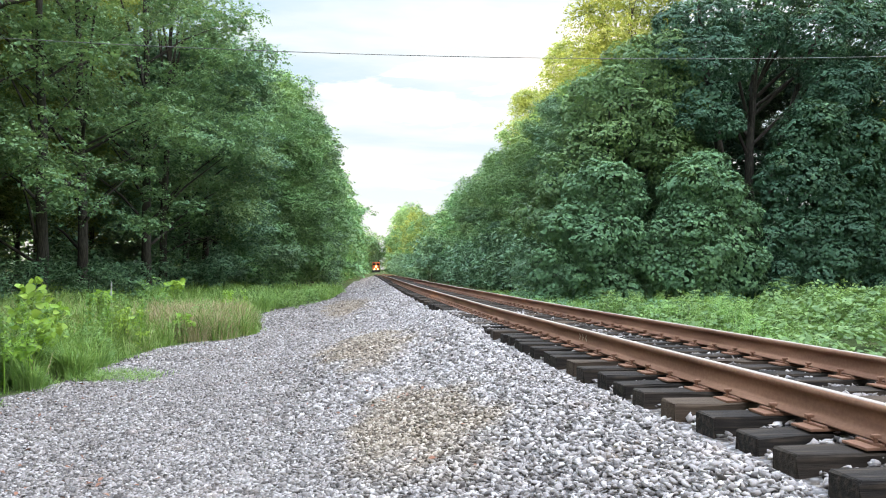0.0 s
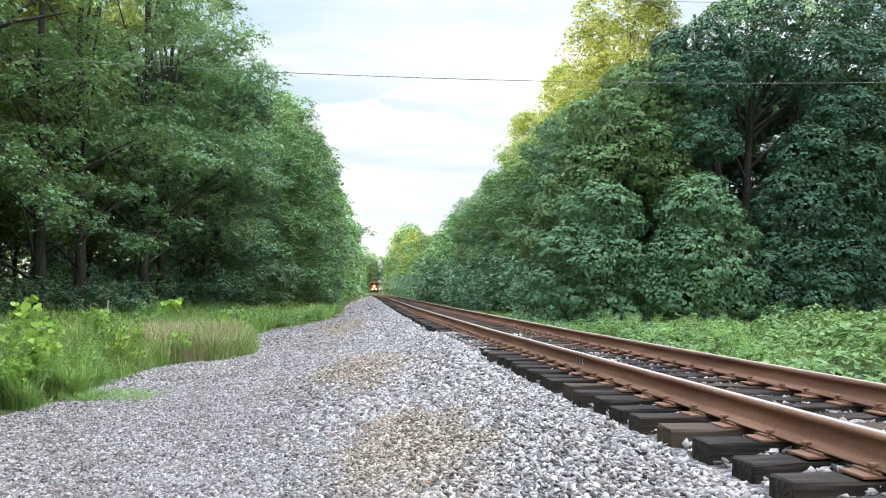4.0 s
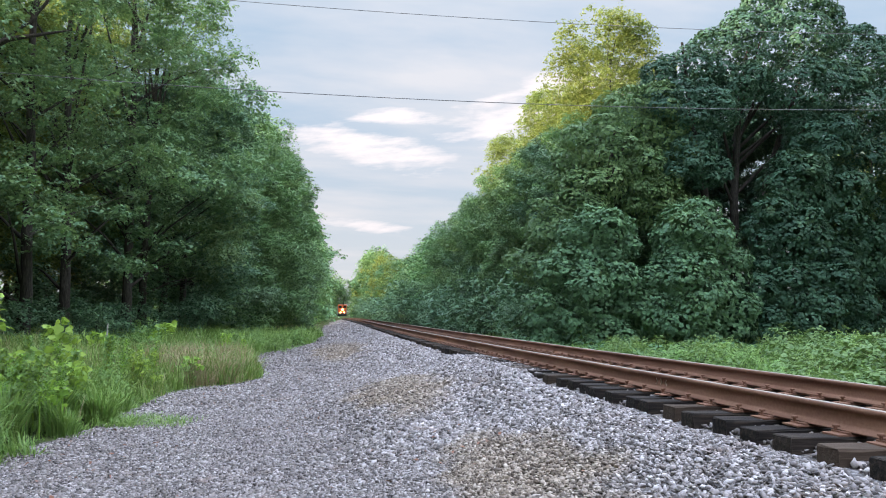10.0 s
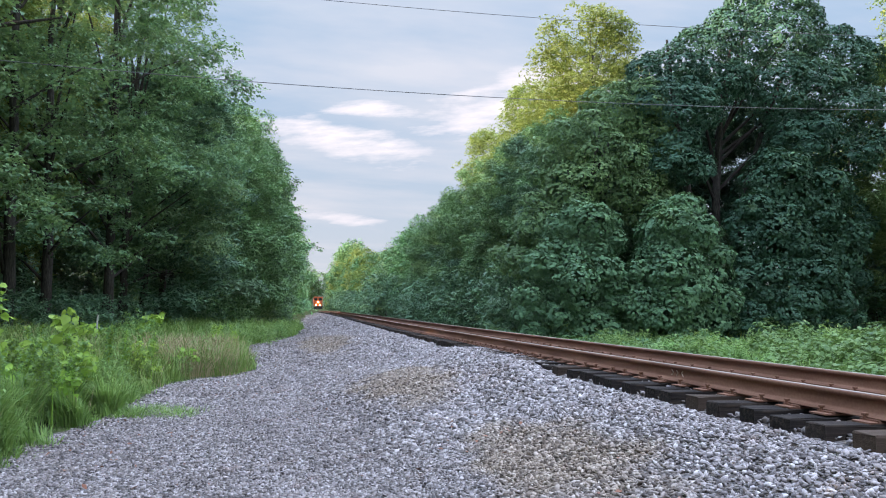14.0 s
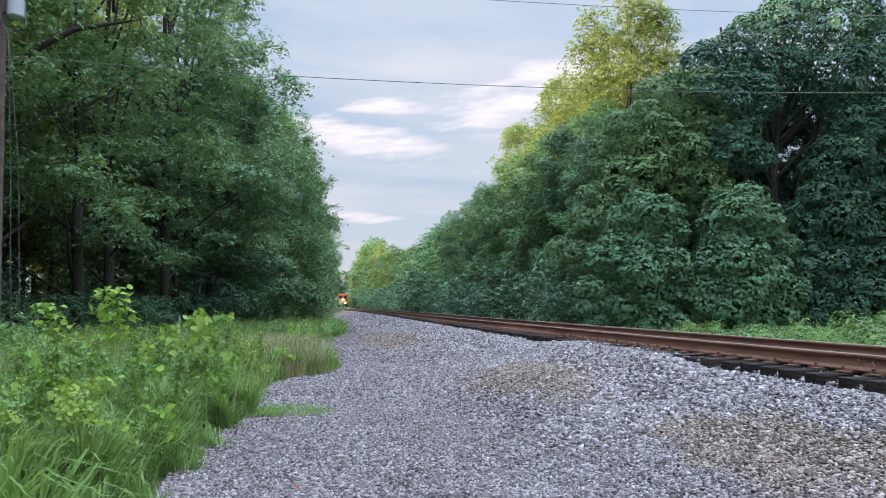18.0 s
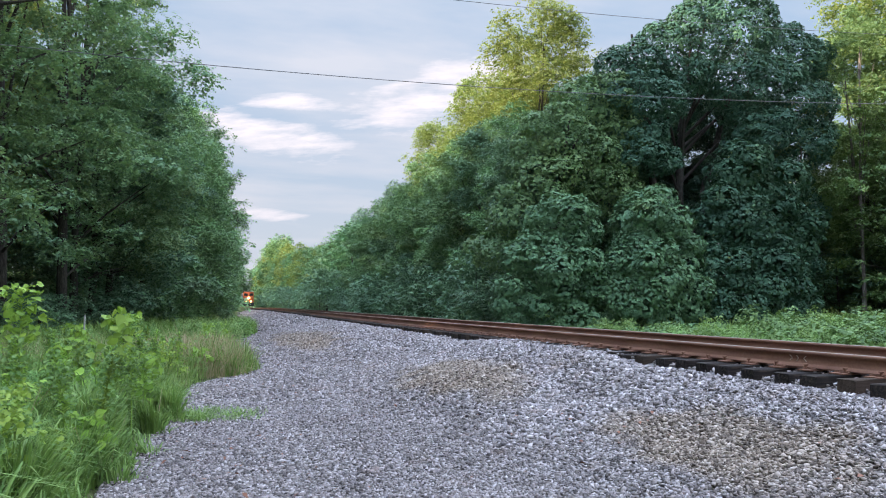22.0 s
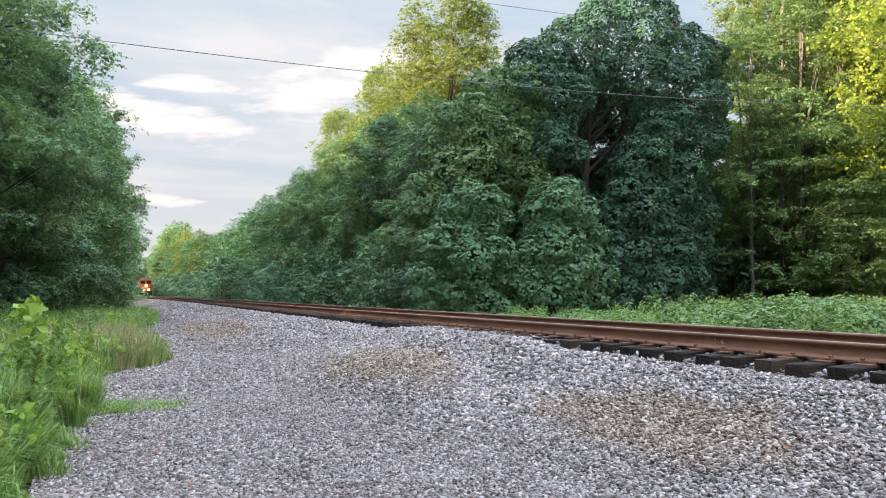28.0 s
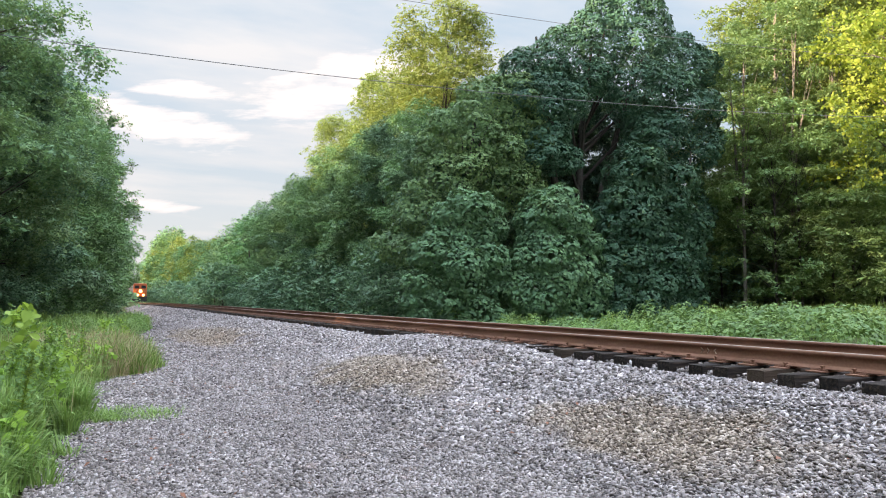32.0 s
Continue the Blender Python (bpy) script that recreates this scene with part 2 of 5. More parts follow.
def build_bed(n):
    p = place_of(n)
    v = n.add("ShaderNodeTexVoronoi", Vector=p, Scale=26.0)
    v2 = n.add("ShaderNodeTexVoronoi", Vector=p, Scale=11.0)
    key = n.add("ShaderNodeSeparateColor", Color=v.outputs["Color"]).outputs[0]
    wide = n.noise(p, 0.8, 4)
    key = n.math("ADD", n.math("MULTIPLY", key, 0.75), n.math("MULTIPLY", wide, 0.3))
    # colour darkens towards each cell's rim, as painted shade in the gaps
    col = n.mix(n.math("MULTIPLY", v.outputs["Distance"], 0.9), stone_colour(n, key, p), (0.05, 0.046, 0.043, 1))
    height = n.math("ADD", n.math("MULTIPLY", v.outputs["Distance"], -1.0), n.math("MULTIPLY", v2.outputs["Distance"], -0.6))
    return principled(n, col, 0.9, 0, height, 0.2, 1.0, 0.03)


def build_stone(n):
    geo = n.add("ShaderNodeNewGeometry")
    grain = n.noise(geo.outputs["Position"], 90.0, 3)
    key = n.math("ADD", geo.outputs["Random Per Island"], n.math("MULTIPLY", n.math("SUBTRACT", grain, 0.5), 0.3))
    return principled(n, stone_colour(n, key, geo.outputs["Position"]), 0.85, 0, grain, 0.25, 0.3, 0.005)


def build_soil(n):
    p = place_of(n)
    a, b = n.noise(p, 0.6, 6), n.noise(p, 14.0, 5)
    col = n.ramp(n.math("ADD", n.math("MULTIPLY", a, 0.6), n.math("MULTIPLY", b, 0.4)),
                 [(0.35, (0.035, 0.05, 0.018)), (0.5, (0.06, 0.085, 0.028)), (0.65, (0.10, 0.10, 0.045))])
    return principled(n, col, 0.95, 0, b, 0.1, 0.9, 0.05)


def build_rust(n):
    p = n.add("ShaderNodeTexCoord").outputs["Object"]
    long = n.add("ShaderNodeMapping", Vector=p, Scale=(6, 0.9, 10)).outputs[0]
    a, b = n.noise(long, 1.0, 6), n.noise(p, 40.0, 4)
    col = n.ramp(n.math("ADD", n.math("MULTIPLY", a, 0.7), n.math("MULTIPLY", b, 0.3)),
                 [(0.3, (0.125, 0.060, 0.042)), (0.5, (0.205, 0.102, 0.066)), (0.7, (0.29, 0.152, 0.10))])
    return principled(n, col, 0.85, 0.0, b, 0.15, 0.3, 0.004)


def build_tie(n):
    p = n.add("ShaderNodeTexCoord").outputs["Object"]
    r = n.add("ShaderNodeObjectInfo").outputs["Random"]
    long = n.add("ShaderNodeMapping", Vector=p, Scale=(1.2, 22, 22)).outputs[0]
    a, b = n.noise(long, 1.6, 6), n.noise(p, 3.0, 5)
    col = n.ramp(n.math("ADD", n.math("MULTIPLY", a, 0.6), n.math("MULTIPLY", b, 0.4)),
                 [(0.3, (0.008, 0.007, 0.007)), (0.5, (0.022, 0.018, 0.016)), (0.7, (0.075, 0.056, 0.042))])
    col = n.mix(n.math("MULTIPLY", n.math("POWER", r, 5.0), 0.45), col, (0.15, 0.10, 0.068, 1))
    return principled(n, col, 0.9, 0, a, 0.12, 0.9, 0.012)


BED, STONE, SOIL = material("gravel_bed", build_bed), material("loose_stone", build_stone), material("forest_soil", build_soil)
RUST, TIE = material("rusty_steel", build_rust), material("creosoted_timber", build_tie)


def plain(name, colour, rough=0.5, metal=0.0, vary=0.25, scale=8.0):
    def build(n):
        p = n.add("ShaderNodeTexCoord").outputs["Object"]
        a = n.noise(p, scale, 5)
        low = tuple(c * (1 - vary) for c in colour)
        high = tuple(min(1, c * (1 + vary)) for c in colour)
        return principled(n, n.ramp(a, [(0.3, low), (0.7, high)]), rough, metal, a, 0.4, 0.1, 0.003)
    return material(name, build)


def glowing(name, colour, strength):
    def build(n):
        return n.add("ShaderNodeEmission", Color=(*colour, 1), Strength=strength).outputs[0]
    return material(name, build)


HEAD = plain("polished_rail_head", (0.36, 0.29, 0.245), 0.62, 0.5, 0.12, 30)
ORANGE = plain("orange_paint", (0.42, 0.10, 0.03), 0.45, 0, 0.2, 3)
BLACK = plain("black_paint", (0.02, 0.02, 0.022), 0.5, 0, 0.3, 4)
STEEL = plain("grimy_steel", (0.07, 0.065, 0.06), 0.6, 0.5, 0.4, 9)
GLASS = plain("cab_glass", (0.02, 0.025, 0.03), 0.08, 0, 0.1, 2)
LAMP = glowing("lamp_glow", (1.0, 0.48, 0.14), 3.2)
CABLE = plain("weathered_cable", (0.13, 0.13, 0.135), 0.6, 0.2, 0.2, 2)
WAGON = plain("wagon_grey", (0.20, 0.20, 0.20), 0.6, 0.1, 0.3, 2)
CHALK = plain("paint_mark", (0.45, 0.36, 0.28), 0.8, 0, 0.2, 60)
LITTER = plain("dead_leaf", (0.20, 0.085, 0.05), 0.8, 0, 0.5, 3)
POLE = plain("creosoted_pole", (0.10, 0.068, 0.055), 0.85, 0, 0.35, 6)
CAN = plain("grey_enamel", (0.42, 0.45, 0.48), 0.4, 0.2, 0.1, 4)
WOODPOST = plain("weathered_stake", (0.34, 0.33, 0.30), 0.85, 0, 0.3, 20)


# ---- mesh helpers ----
def part(name, bm, mat, parent=None, label=""):
    me = bpy.data.meshes.new(name)
    bm.to_mesh(me)
    bm.free()
    me.materials.append(mat)
    ob = new(name, me)
    if parent is not None:
        ob.parent = parent
    if label:
        tagged(ob, label)
    return ob


def array_mesh(name, verts, faces, mats, smooth=False):
    """A mesh from arrays: verts (n, 3) and faces (m, 3 or 4)."""
    me = bpy.data.meshes.new(name)
    k = faces.shape[1]
    me.vertices.add(len(verts))
    me.vertices.foreach_set("co", np.ascontiguousarray(verts, dtype=np.float32).ravel())
    me.loops.add(faces.size)
    me.loops.foreach_set("vertex_index", np.ascontiguousarray(faces, dtype=np.int32).ravel())
    me.polygons.add(len(faces))
    me.polygons.foreach_set("loop_start", np.arange(0, faces.size, k, dtype=np.int32))
    me.polygons.foreach_set("loop_total", np.full(len(faces), k, dtype=np.int32))
    me.update(calc_edges=True)
    for m in mats:
        me.materials.append(m)
    if smooth:
        me.polygons.foreach_set("use_smooth", np.ones(len(faces), dtype=bool))
    return me


def array_part(name, verts, faces, mat, parent=None, label="", smooth=False):
    ob = new(name, array_mesh(name, verts, faces, [mat], smooth))
    if parent is not None:
        ob.parent = parent
    if label:
        tagged(ob, label)
    return ob


def box(bm, x0, x1, y0, y1, z0, z1, bevel=0.0):
    m = Matrix.Translation(((x0 + x1) / 2, (y0 + y1) / 2, (z0 + z1) / 2)) @ Matrix.Diagonal((x1 - x0, y1 - y0, z1 - z0, 1))
    r = bmesh.ops.create_cube(bm, size=1, matrix=m)
    if bevel:
        edges = list({e for v in r["verts"] for e in v.link_edges})
        bmesh.ops.bevel(bm, geom=edges, offset=bevel, segments=2, affect="EDGES", profile=0.6)
    return bm


def tube(points, radii, sides=8):
    """Verts and quads of a tube along points."""
    pts = np.array(points, float)
    ahead = np.gradient(pts, axis=0)
    ahead /= np.linalg.norm(ahead, axis=1)[:, None] + 1e-9
    ref = np.where(np.abs(ahead[:, 2:3]) > 0.9, np.array([[1.0, 0, 0]]), np.array([[0, 0, 1.0]]))
    a = np.cross(ahead, ref)
    a /= np.linalg.norm(a, axis=1)[:, None] + 1e-9
    b = np.cross(ahead, a)
    ang = np.linspace(0, 2 * np.pi, sides, endpoint=False)
    r = np.array(radii)[:, None, None]
    v = pts[:, None] + r * (np.cos(ang)[None, :, None] * a[:, None] + np.sin(ang)[None, :, None] * b[:, None])
    n = len(pts)
    i, j = np.meshgrid(np.arange(n - 1), np.arange(sides), indexing="ij")
    k = (j + 1) % sides
    f = np.stack([i * sides + j, i * sides + k, (i + 1) * sides + k, (i + 1) * sides + j], -1).reshape(-1, 4)
    return v.reshape(-1, 3), f


def joined(pieces):
    vs, fs, at = [], [], 0
    for v, f in pieces:
        vs.append(v)
        fs.append(f + at)
        at += len(v)
    return np.concatenate(vs), np.concatenate(fs)


def unit(v):
    return v / (np.linalg.norm(v, axis=-1, keepdims=True) + 1e-9)


def leaves(rng, at, normal, length, width=0.62, fold=0.12):
    """Leaf blades as folded quads: at (n, 3), facing normal (n, 3), length (n,)."""
    n = len(at)
    normal = unit(normal)
    spin = unit(rng.normal(size=(n, 3)))
    along = unit(np.cross(normal, spin) + np.array([0, 0, -0.12]))
    side = unit(np.cross(normal, along))
    le, wi = length[:, None], (length * width)[:, None]
    lift = normal * (length * fold)[:, None]
    base = at - along * le * 0.5
    left = at - side * wi * 0.5 + lift - along * le * 0.08
    right = at + side * wi * 0.5 + lift - along * le * 0.08
    tip = at + along * le * 0.5
    v = np.stack([base, right, tip, left], 1).reshape(-1, 3)
    f = np.arange(4 * n).reshape(-1, 4)
    return v, f


def broad_leaves(rng, at, normal, length, width=0.8):
    """Large leaves with a wavy, lobed outline and a sunken midrib: nine points and four faces each."""
    n = len(at)
    normal = unit(normal)
    along = unit(np.cross(normal, unit(rng.normal(size=(n, 3)))) + np.array([0, 0, -0.15]))
    side = unit(np.cross(normal, along))
    outline = ((0.0, 0.0, 0.0), (0.0, 0.5, -0.05), (0.0, 1.0, -0.12), (0.40, 0.12, 0.06), (0.50, 0.48, 0.07), (0.24, 0.74, 0.0), (-0.40, 0.12, 0.06), (-0.50, 0.48, 0.07), (-0.24, 0.74, 0.0))
    v = np.stack([at + length[:, None] * (side * (a * width) * rng.uniform(0.85, 1.15, (n, 1)) + along * (b - 0.3) + normal * c) for a, b, c in outline], 1)
    f = np.array([[0, 3, 4, 1], [1, 4, 5, 2], [0, 1, 7, 6], [1, 2, 8, 7]])[None] + (np.arange(n) * 9)[:, None, None]
    return v.reshape(-1, 3), f.reshape(-1, 4)


# ---- lie of the land ----
def track_x(y):
    """How far the track has swung aside at y."""
    return np.interp(y, [-400, 14, 30, 50, 75, 120, 195, 300, 420, 1200], [0, 0, 0.3, 0.9, 1.75, 3.3, 6.0, 10.3, 15.3, 48])


def track_z(y):
    return np.interp(y, [-400, 60, 110, 195, 300, 420, 1200], [0, 0, -0.1, -0.45, -1.0, -1.6, -3])


def swell(x, y, cx, cy, rx, ry, high):
    """One low hump (or hollow) of the gravel."""
    return high * np.exp(-((x - cx) / rx) ** 2 - ((y - cy) / ry) ** 2)


def land(x, y):
    """Height of the ground under the gravel and the weeds."""
    u = x - track_x(y)
    z = np.interp(u, [-200, -30, -14, -9, -7, -5.5, -4.3, -3.3, -2.6, -2.0, -1.6, -1.3, -1.0, -0.70, -0.35, -0.1, 1.62, 1.9, 2.15, 3.0, 3.8, 5, 9, 14, 30, 90, 200],
                  [1.0, 0.3, -0.3, -0.5, -0.55, -0.60, -0.55, -0.46, -0.32, -0.17, -0.06, 0.065, 0.182, 0.248, 0.285, 0.325, 0.325, 0.31, 0.27, -0.02, -0.25, -0.3, -0.2, 0.0, 0.5, 2.0, 3.0])
    z = z + swell(u, y, -2.35, 14.4, 0.95, 2.4, 0.20) + swell(u, y, -1.85, 10.8, 0.55, 0.9, -0.11) + swell(u, y, -2.0, 6.6, 0.8, 1.6, 0.05) + swell(u, y, -1.85, 30.0, 0.8, 7.0, 0.09)
    z = z + np.interp(y, [10.8, 12.0, 16.5, 18.5], [0, 0.115, 0.115, 0.0]) * np.exp(-((u + 0.72) / 0.48) ** 2)
    return z + track_z(y)


# ---- ground and gravel ----
def sheet(name, xs, ys, height, mat, kind="structure", label=""):
    gx, gy = np.meshgrid(xs, ys)
    gz = height(gx, gy)
    v = np.stack([gx, gy, gz], -1).reshape(-1, 3)
    nx, ny = len(xs), len(ys)
    i, j = np.meshgrid(np.arange(ny - 1), np.arange(nx - 1), indexing="ij")
    a = i * nx + j
    f = np.stack([a, a + 1, a + nx + 1, a + nx], -1).reshape(-1, 4)
    ob = array_part(name, v, f, mat, None, label, True)
    return tagged(ob, kind=kind)


def bumps(x, y, scale, amp, seed=0.0):
    """Cheap rolling unevenness from a few sines."""
    s = 0
    for k in range(6):
        a = k * 1.7 + seed
        s = s + np.sin((x * np.cos(a) + y * np.sin(a)) * scale * (1 + 0.37 * k) + 2.1 * k + seed) / (1 + 0.5 * k)
    return s * amp * 0.4


def gravel_edge(y):
    """Distance from the near rail to the edge of the grass, beside the gravel."""
    return np.interp(y, [-60, 0, 8.6, 10.5, 12, 12.8, 14.5, 16.5, 18.2, 19.5, 20.6, 22, 23.5, 25.4, 29, 35, 37.5, 42, 47, 55, 70, 120, 400],
                     [-8.5, -7.9, -7.55, -7.5, -7.2, -7.05, -7.0, -6.95, -6.9, -6.45, -5.85, -5.25, -5.25, -5.5, -6.3, -6.1, -5.8, -4.7, -4.1, -3.7, -3.5, -3.3, -3.3])


def soil_height(x, y):
    u = x - track_x(y)
    under = np.where((u > gravel_edge(y)) & (u < 3.6), -0.12, 0.0)
    far = np.clip((np.hypot(x, y) - 60) / 200, 0, 1)
    return land(x, y) + under + bumps(x, y, 0.5, 0.10) * np.where(u < -8, 1, 0.3) + bumps(x, y, 0.02, 1.5) * far


GX = np.unique(np.concatenate([np.linspace(-2500, -200, 12), np.linspace(-200, -20, 40), np.linspace(-20, 20, 161), np.linspace(20, 200, 50), np.linspace(200, 2500, 12)]))
GY = np.unique(np.concatenate([np.linspace(-2500, -60, 14), np.linspace(-60, 60, 241), np.linspace(60, 450, 160), np.linspace(450, 3500, 16)]))
sheet("ground", GX, GY, soil_height, SOIL, "structure", "dark forest soil with low green growth")


def bed_height(x, y):
    return land(x, y) + bumps(x, y, 2.3, 0.018) + bumps(x, y, 9.0, 0.010, 3.0)


def make_bed():
    ys = np.unique(np.concatenate([np.arange(-40, 30, 0.12), np.arange(30, 100, 0.6), np.arange(100, 430, 3.0)]))
    t = np.linspace(0, 1, 90)
    edge = gravel_edge(ys) + 0.18 * np.sin(ys * 2.1) + 0.10 * np.sin(ys * 5.3)
    u = edge[:, None] + (3.7 - edge[:, None]) * t[None, :]
    gx = u + track_x(ys)[:, None]
    gy = np.repeat(ys[:, None], len(t), 1)
    gz = bed_height(gx, gy)
    gz[:, 0] -= 0.2
    gz[:, -1] -= 0.2
    v = np.stack([gx, gy, gz], -1).reshape(-1, 3)
    i, j = np.meshgrid(np.arange(len(ys) - 1), np.arange(len(t) - 1), indexing="ij")
    a = i * len(t) + j
    f = np.stack([a, a + 1, a + len(t) + 1, a + len(t)], -1).reshape(-1, 4)
    tagged(array_part("gravel_bed", v, f, BED, None, "grey crushed-stone ballast and gravel verge with brown patches", True), kind="structure")


make_bed()


def stones(name, rng, x, y, size, sink, label):
    """Loose broken stones: twisted boxes with cut corners, one mesh."""
    base = np.array([[-1, -1, -1], [1, -1, -1], [1, 1, -1], [-1, 1, -1], [-1, -1, 1], [1, -1, 1], [1, 1, 1], [-1, 1, 1]], float) * 0.5
    quads = np.array([[0, 3, 2, 1], [4, 5, 6, 7], [0, 1, 5, 4], [1, 2, 6, 5], [2, 3, 7, 6], [3, 0, 4, 7]])
    n = len(x)
    v = base[None] * (1 + rng.uniform(-0.32, 0.12, (n, 8, 1))) + rng.uniform(-0.14, 0.14, (n, 8, 3))
    v *= np.stack([rng.uniform(0.85, 1.6, n), rng.uniform(0.6, 1.0, n), rng.uniform(0.4, 0.8, n)], -1)[:, None]
    a, b, c = rng.uniform(0, 6.28, n), rng.normal(0, 0.38, n), rng.normal(0, 0.38, n)
    ca, sa, cb, sb, cc, sc = np.cos(a), np.sin(a), np.cos(b), np.sin(b), np.cos(c), np.sin(c)
    o, z = np.ones(n), np.zeros(n)
    rz = np.stack([ca, -sa, z, sa, ca, z, z, z, o], -1).reshape(n, 3, 3)
    rx = np.stack([o, z, z, z, cb, -sb, z, sb, cb], -1).reshape(n, 3, 3)
    ry = np.stack([cc, z, sc, z, o, z, -sc, z, cc], -1).reshape(n, 3, 3)
    v = np.einsum("nij,nkj->nki", rz @ rx @ ry, v) * size[:, None, None]
    v += np.stack([x, y, bed_height(x, y) + size * sink], -1)[:, None]
    f = (quads[None] + (np.arange(n) * 8)[:, None, None]).reshape(-1, 4)
    return tagged(array_part(name, v.reshape(-1, 3), f, STONE, None, label), kind="stuff", category="gravel")


def pebbles(name, rng, x, y, size, sink, label):
    """Broken, half-rounded stones of twenty small faces each, one mesh."""
    g = (1 + 5 ** 0.5) / 2
    base = unit(np.array([(-1, g, 0), (1, g, 0), (-1, -g, 0), (1, -g, 0), (0, -1, g), (0, 1, g), (0, -1, -g), (0, 1, -g), (g, 0, -1), (g, 0, 1), (-g, 0, -1), (-g, 0, 1)], float)) * 0.5
    tris = np.array([(0, 11, 5), (0, 5, 1), (0, 1, 7), (0, 7, 10), (0, 10, 11), (1, 5, 9), (5, 11, 4), (11, 10, 2), (10, 7, 6), (7, 1, 8),
                     (3, 9, 4), (3, 4, 2), (3, 2, 6), (3, 6, 8), (3, 8, 9), (4, 9, 5), (2, 4, 11), (6, 2, 10), (8, 6, 7), (9, 8, 1)])
    n = len(x)
    v = base[None] * (1 + rng.uniform(-0.48, 0.36, (n, 12, 1)))
    v *= np.stack([rng.uniform(0.95, 1.6, n), rng.uniform(0.65, 1.1, n), rng.uniform(0.35, 0.7, n)], -1)[:, None]
    a, b = rng.uniform(0, 6.28, n), rng.normal(0, 0.5, n)
    ca, sa, cb, sb = np.cos(a), np.sin(a), np.cos(b), np.sin(b)
    o, z = np.ones(n), np.zeros(n)
    rz = np.stack([ca, -sa, z, sa, ca, z, z, z, o], -1).reshape(n, 3, 3)
    ry = np.stack([cb, z, sb, z, o, z, -sb, z, cb], -1).reshape(n, 3, 3)
    v = np.einsum("nij,nkj->nki", rz @ ry, v) * size[:, None, None]
    v += np.stack([x, y, bed_height(x, y) + size * sink], -1)[:, None]
    f = (tris[None] + (np.arange(n) * 12)[:, None, None]).reshape(-1, 3)
    return tagged(array_part(name, v.reshape(-1, 3), f, STONE, None, label), kind="stuff", category="gravel")


def scatter(rng, x0, x1, y0, y1, per, power=1.0, fade=0.0):
    """Random places in a strip; fade: how far its long sides fray."""
    n = int((x1 - x0) * (y1 - y0) * per)
    x, y = rng.uniform(x0, x1, n), y0 + (y1 - y0) * rng.uniform(0, 1, n) ** power
    fray = rng.uniform(0, fade, n) if fade else 0.0
    keep = (x > x0 + fray) & (x < x1 + 1)
    return x[keep], y[keep]


def strew():
    rng = np.random.default_rng(5)
    shoulder = "loose angular grey ballast stones on the shoulder"
    x, y = scatter(rng, -3.7, -0.58, 2.4, 9.0, 1650, 1.0, 1.5)
    pebbles("ballast_stone", rng, x, y, rng.uniform(0.024, 0.058, len(x)), 0.20, shoulder)
    x, y = scatter(rng, -3.9, -0.60, 9.0, 20.0, 950, 1.0, 1.5)
    stones("ballast_stone", rng, x, y, rng.uniform(0.03, 0.062, len(x)), 0.14, shoulder)
    x, y = scatter(rng, -3.6, -0.3, 20.0, 48.0, 230)
    stones("ballast_stone", rng, x + track_x(y), y, rng.uniform(0.04, 0.078, len(x)), 0.06, shoulder)
    x, y = scatter(rng, -3.9, -0.3, 48.0, 120.0, 26)
    stones("ballast_stone", rng, x + track_x(y), y, rng.uniform(0.08, 0.13, len(x)), 0.0, shoulder)
    trodden = "fine grey and brown gravel trodden flat"
    for x0, x1, y0, y1, per, low, high, sink in ((-8.0, -2.2, 4.6, 9.0, 2000, 0.015, 0.038, 0.10), (-7.6, -2.3, 9.0, 15.0, 1200, 0.018, 0.038, 0.06), (-7.5, -2.9, 15.0, 24.0, 420, 0.03, 0.055, 0.05), (-7.0, -3.0, 24.0, 48.0, 130, 0.045, 0.075, 0.02)):
        x, y = scatter(rng, x0, x1, y0, y1, per)
        keep = x - track_x(y) > gravel_edge(y) - 0.05
        x, y = x[keep], y[keep]
        stones("verge_gravel", rng, x, y, rng.uniform(low, high, len(x)), sink, trodden)
    x, y = scatter(rng, -0.5, 2.0, 2.4, 18.0, 330)
    pebbles("crib_stone", rng, x, y, rng.uniform(0.03, 0.068, len(x)), 0.40, "ballast stones lying between the timber ties")


strew()


def litter():
    """Fallen leaves and bark chips strewn over the gravel."""
    rng = np.random.default_rng(9)
    x, y = rng.uniform(-7.5, -1.6, 1100), 3.6 + 22 * rng.uniform(0, 1, 1100) ** 1.3
    keep = (x > gravel_edge(y) + 0.1) & (np.sin(x * 1.7 + 0.6 * y) + 0.7 * np.sin(y * 1.3 - x) > rng.uniform(-0.6, 1.6, 1100))
    x, y = x[keep], y[keep]
    n = len(x)
    v, f = leaves(rng, np.stack([x, y, bed_height(x, y) + 0.03], -1), rng.normal(size=(n, 3)) * 0.25 + np.array([0, 0, 1.0]), rng.uniform(0.03, 0.085, n), 0.55)
    tagged(array_part("fallen_leaf", v, f, LITTER, None, "reddish brown fallen leaves lying on the gravel"), category="leaf", kind="stuff")


litter()


# ---- track ----
RAIL_TOP, TIE_TOP, TIE_STEP, TIE_FIRST = 0.60, 0.405, 0.466, 4.06
PROFILE = [(-0.070, 0.0), (0.070, 0.0), (0.070, 0.010), (0.018, 0.030), (0.009, 0.045), (0.009, 0.125), (0.018, 0.138), (0.036, 0.145), (0.037, 0.170), (0.030, 0.181),
           (-0.030, 0.181), (-0.037, 0.170), (-0.036, 0.145), (-0.018, 0.138), (-0.009, 0.125), (-0.009, 0.045), (-0.018, 0.030), (-0.070, 0.010)]


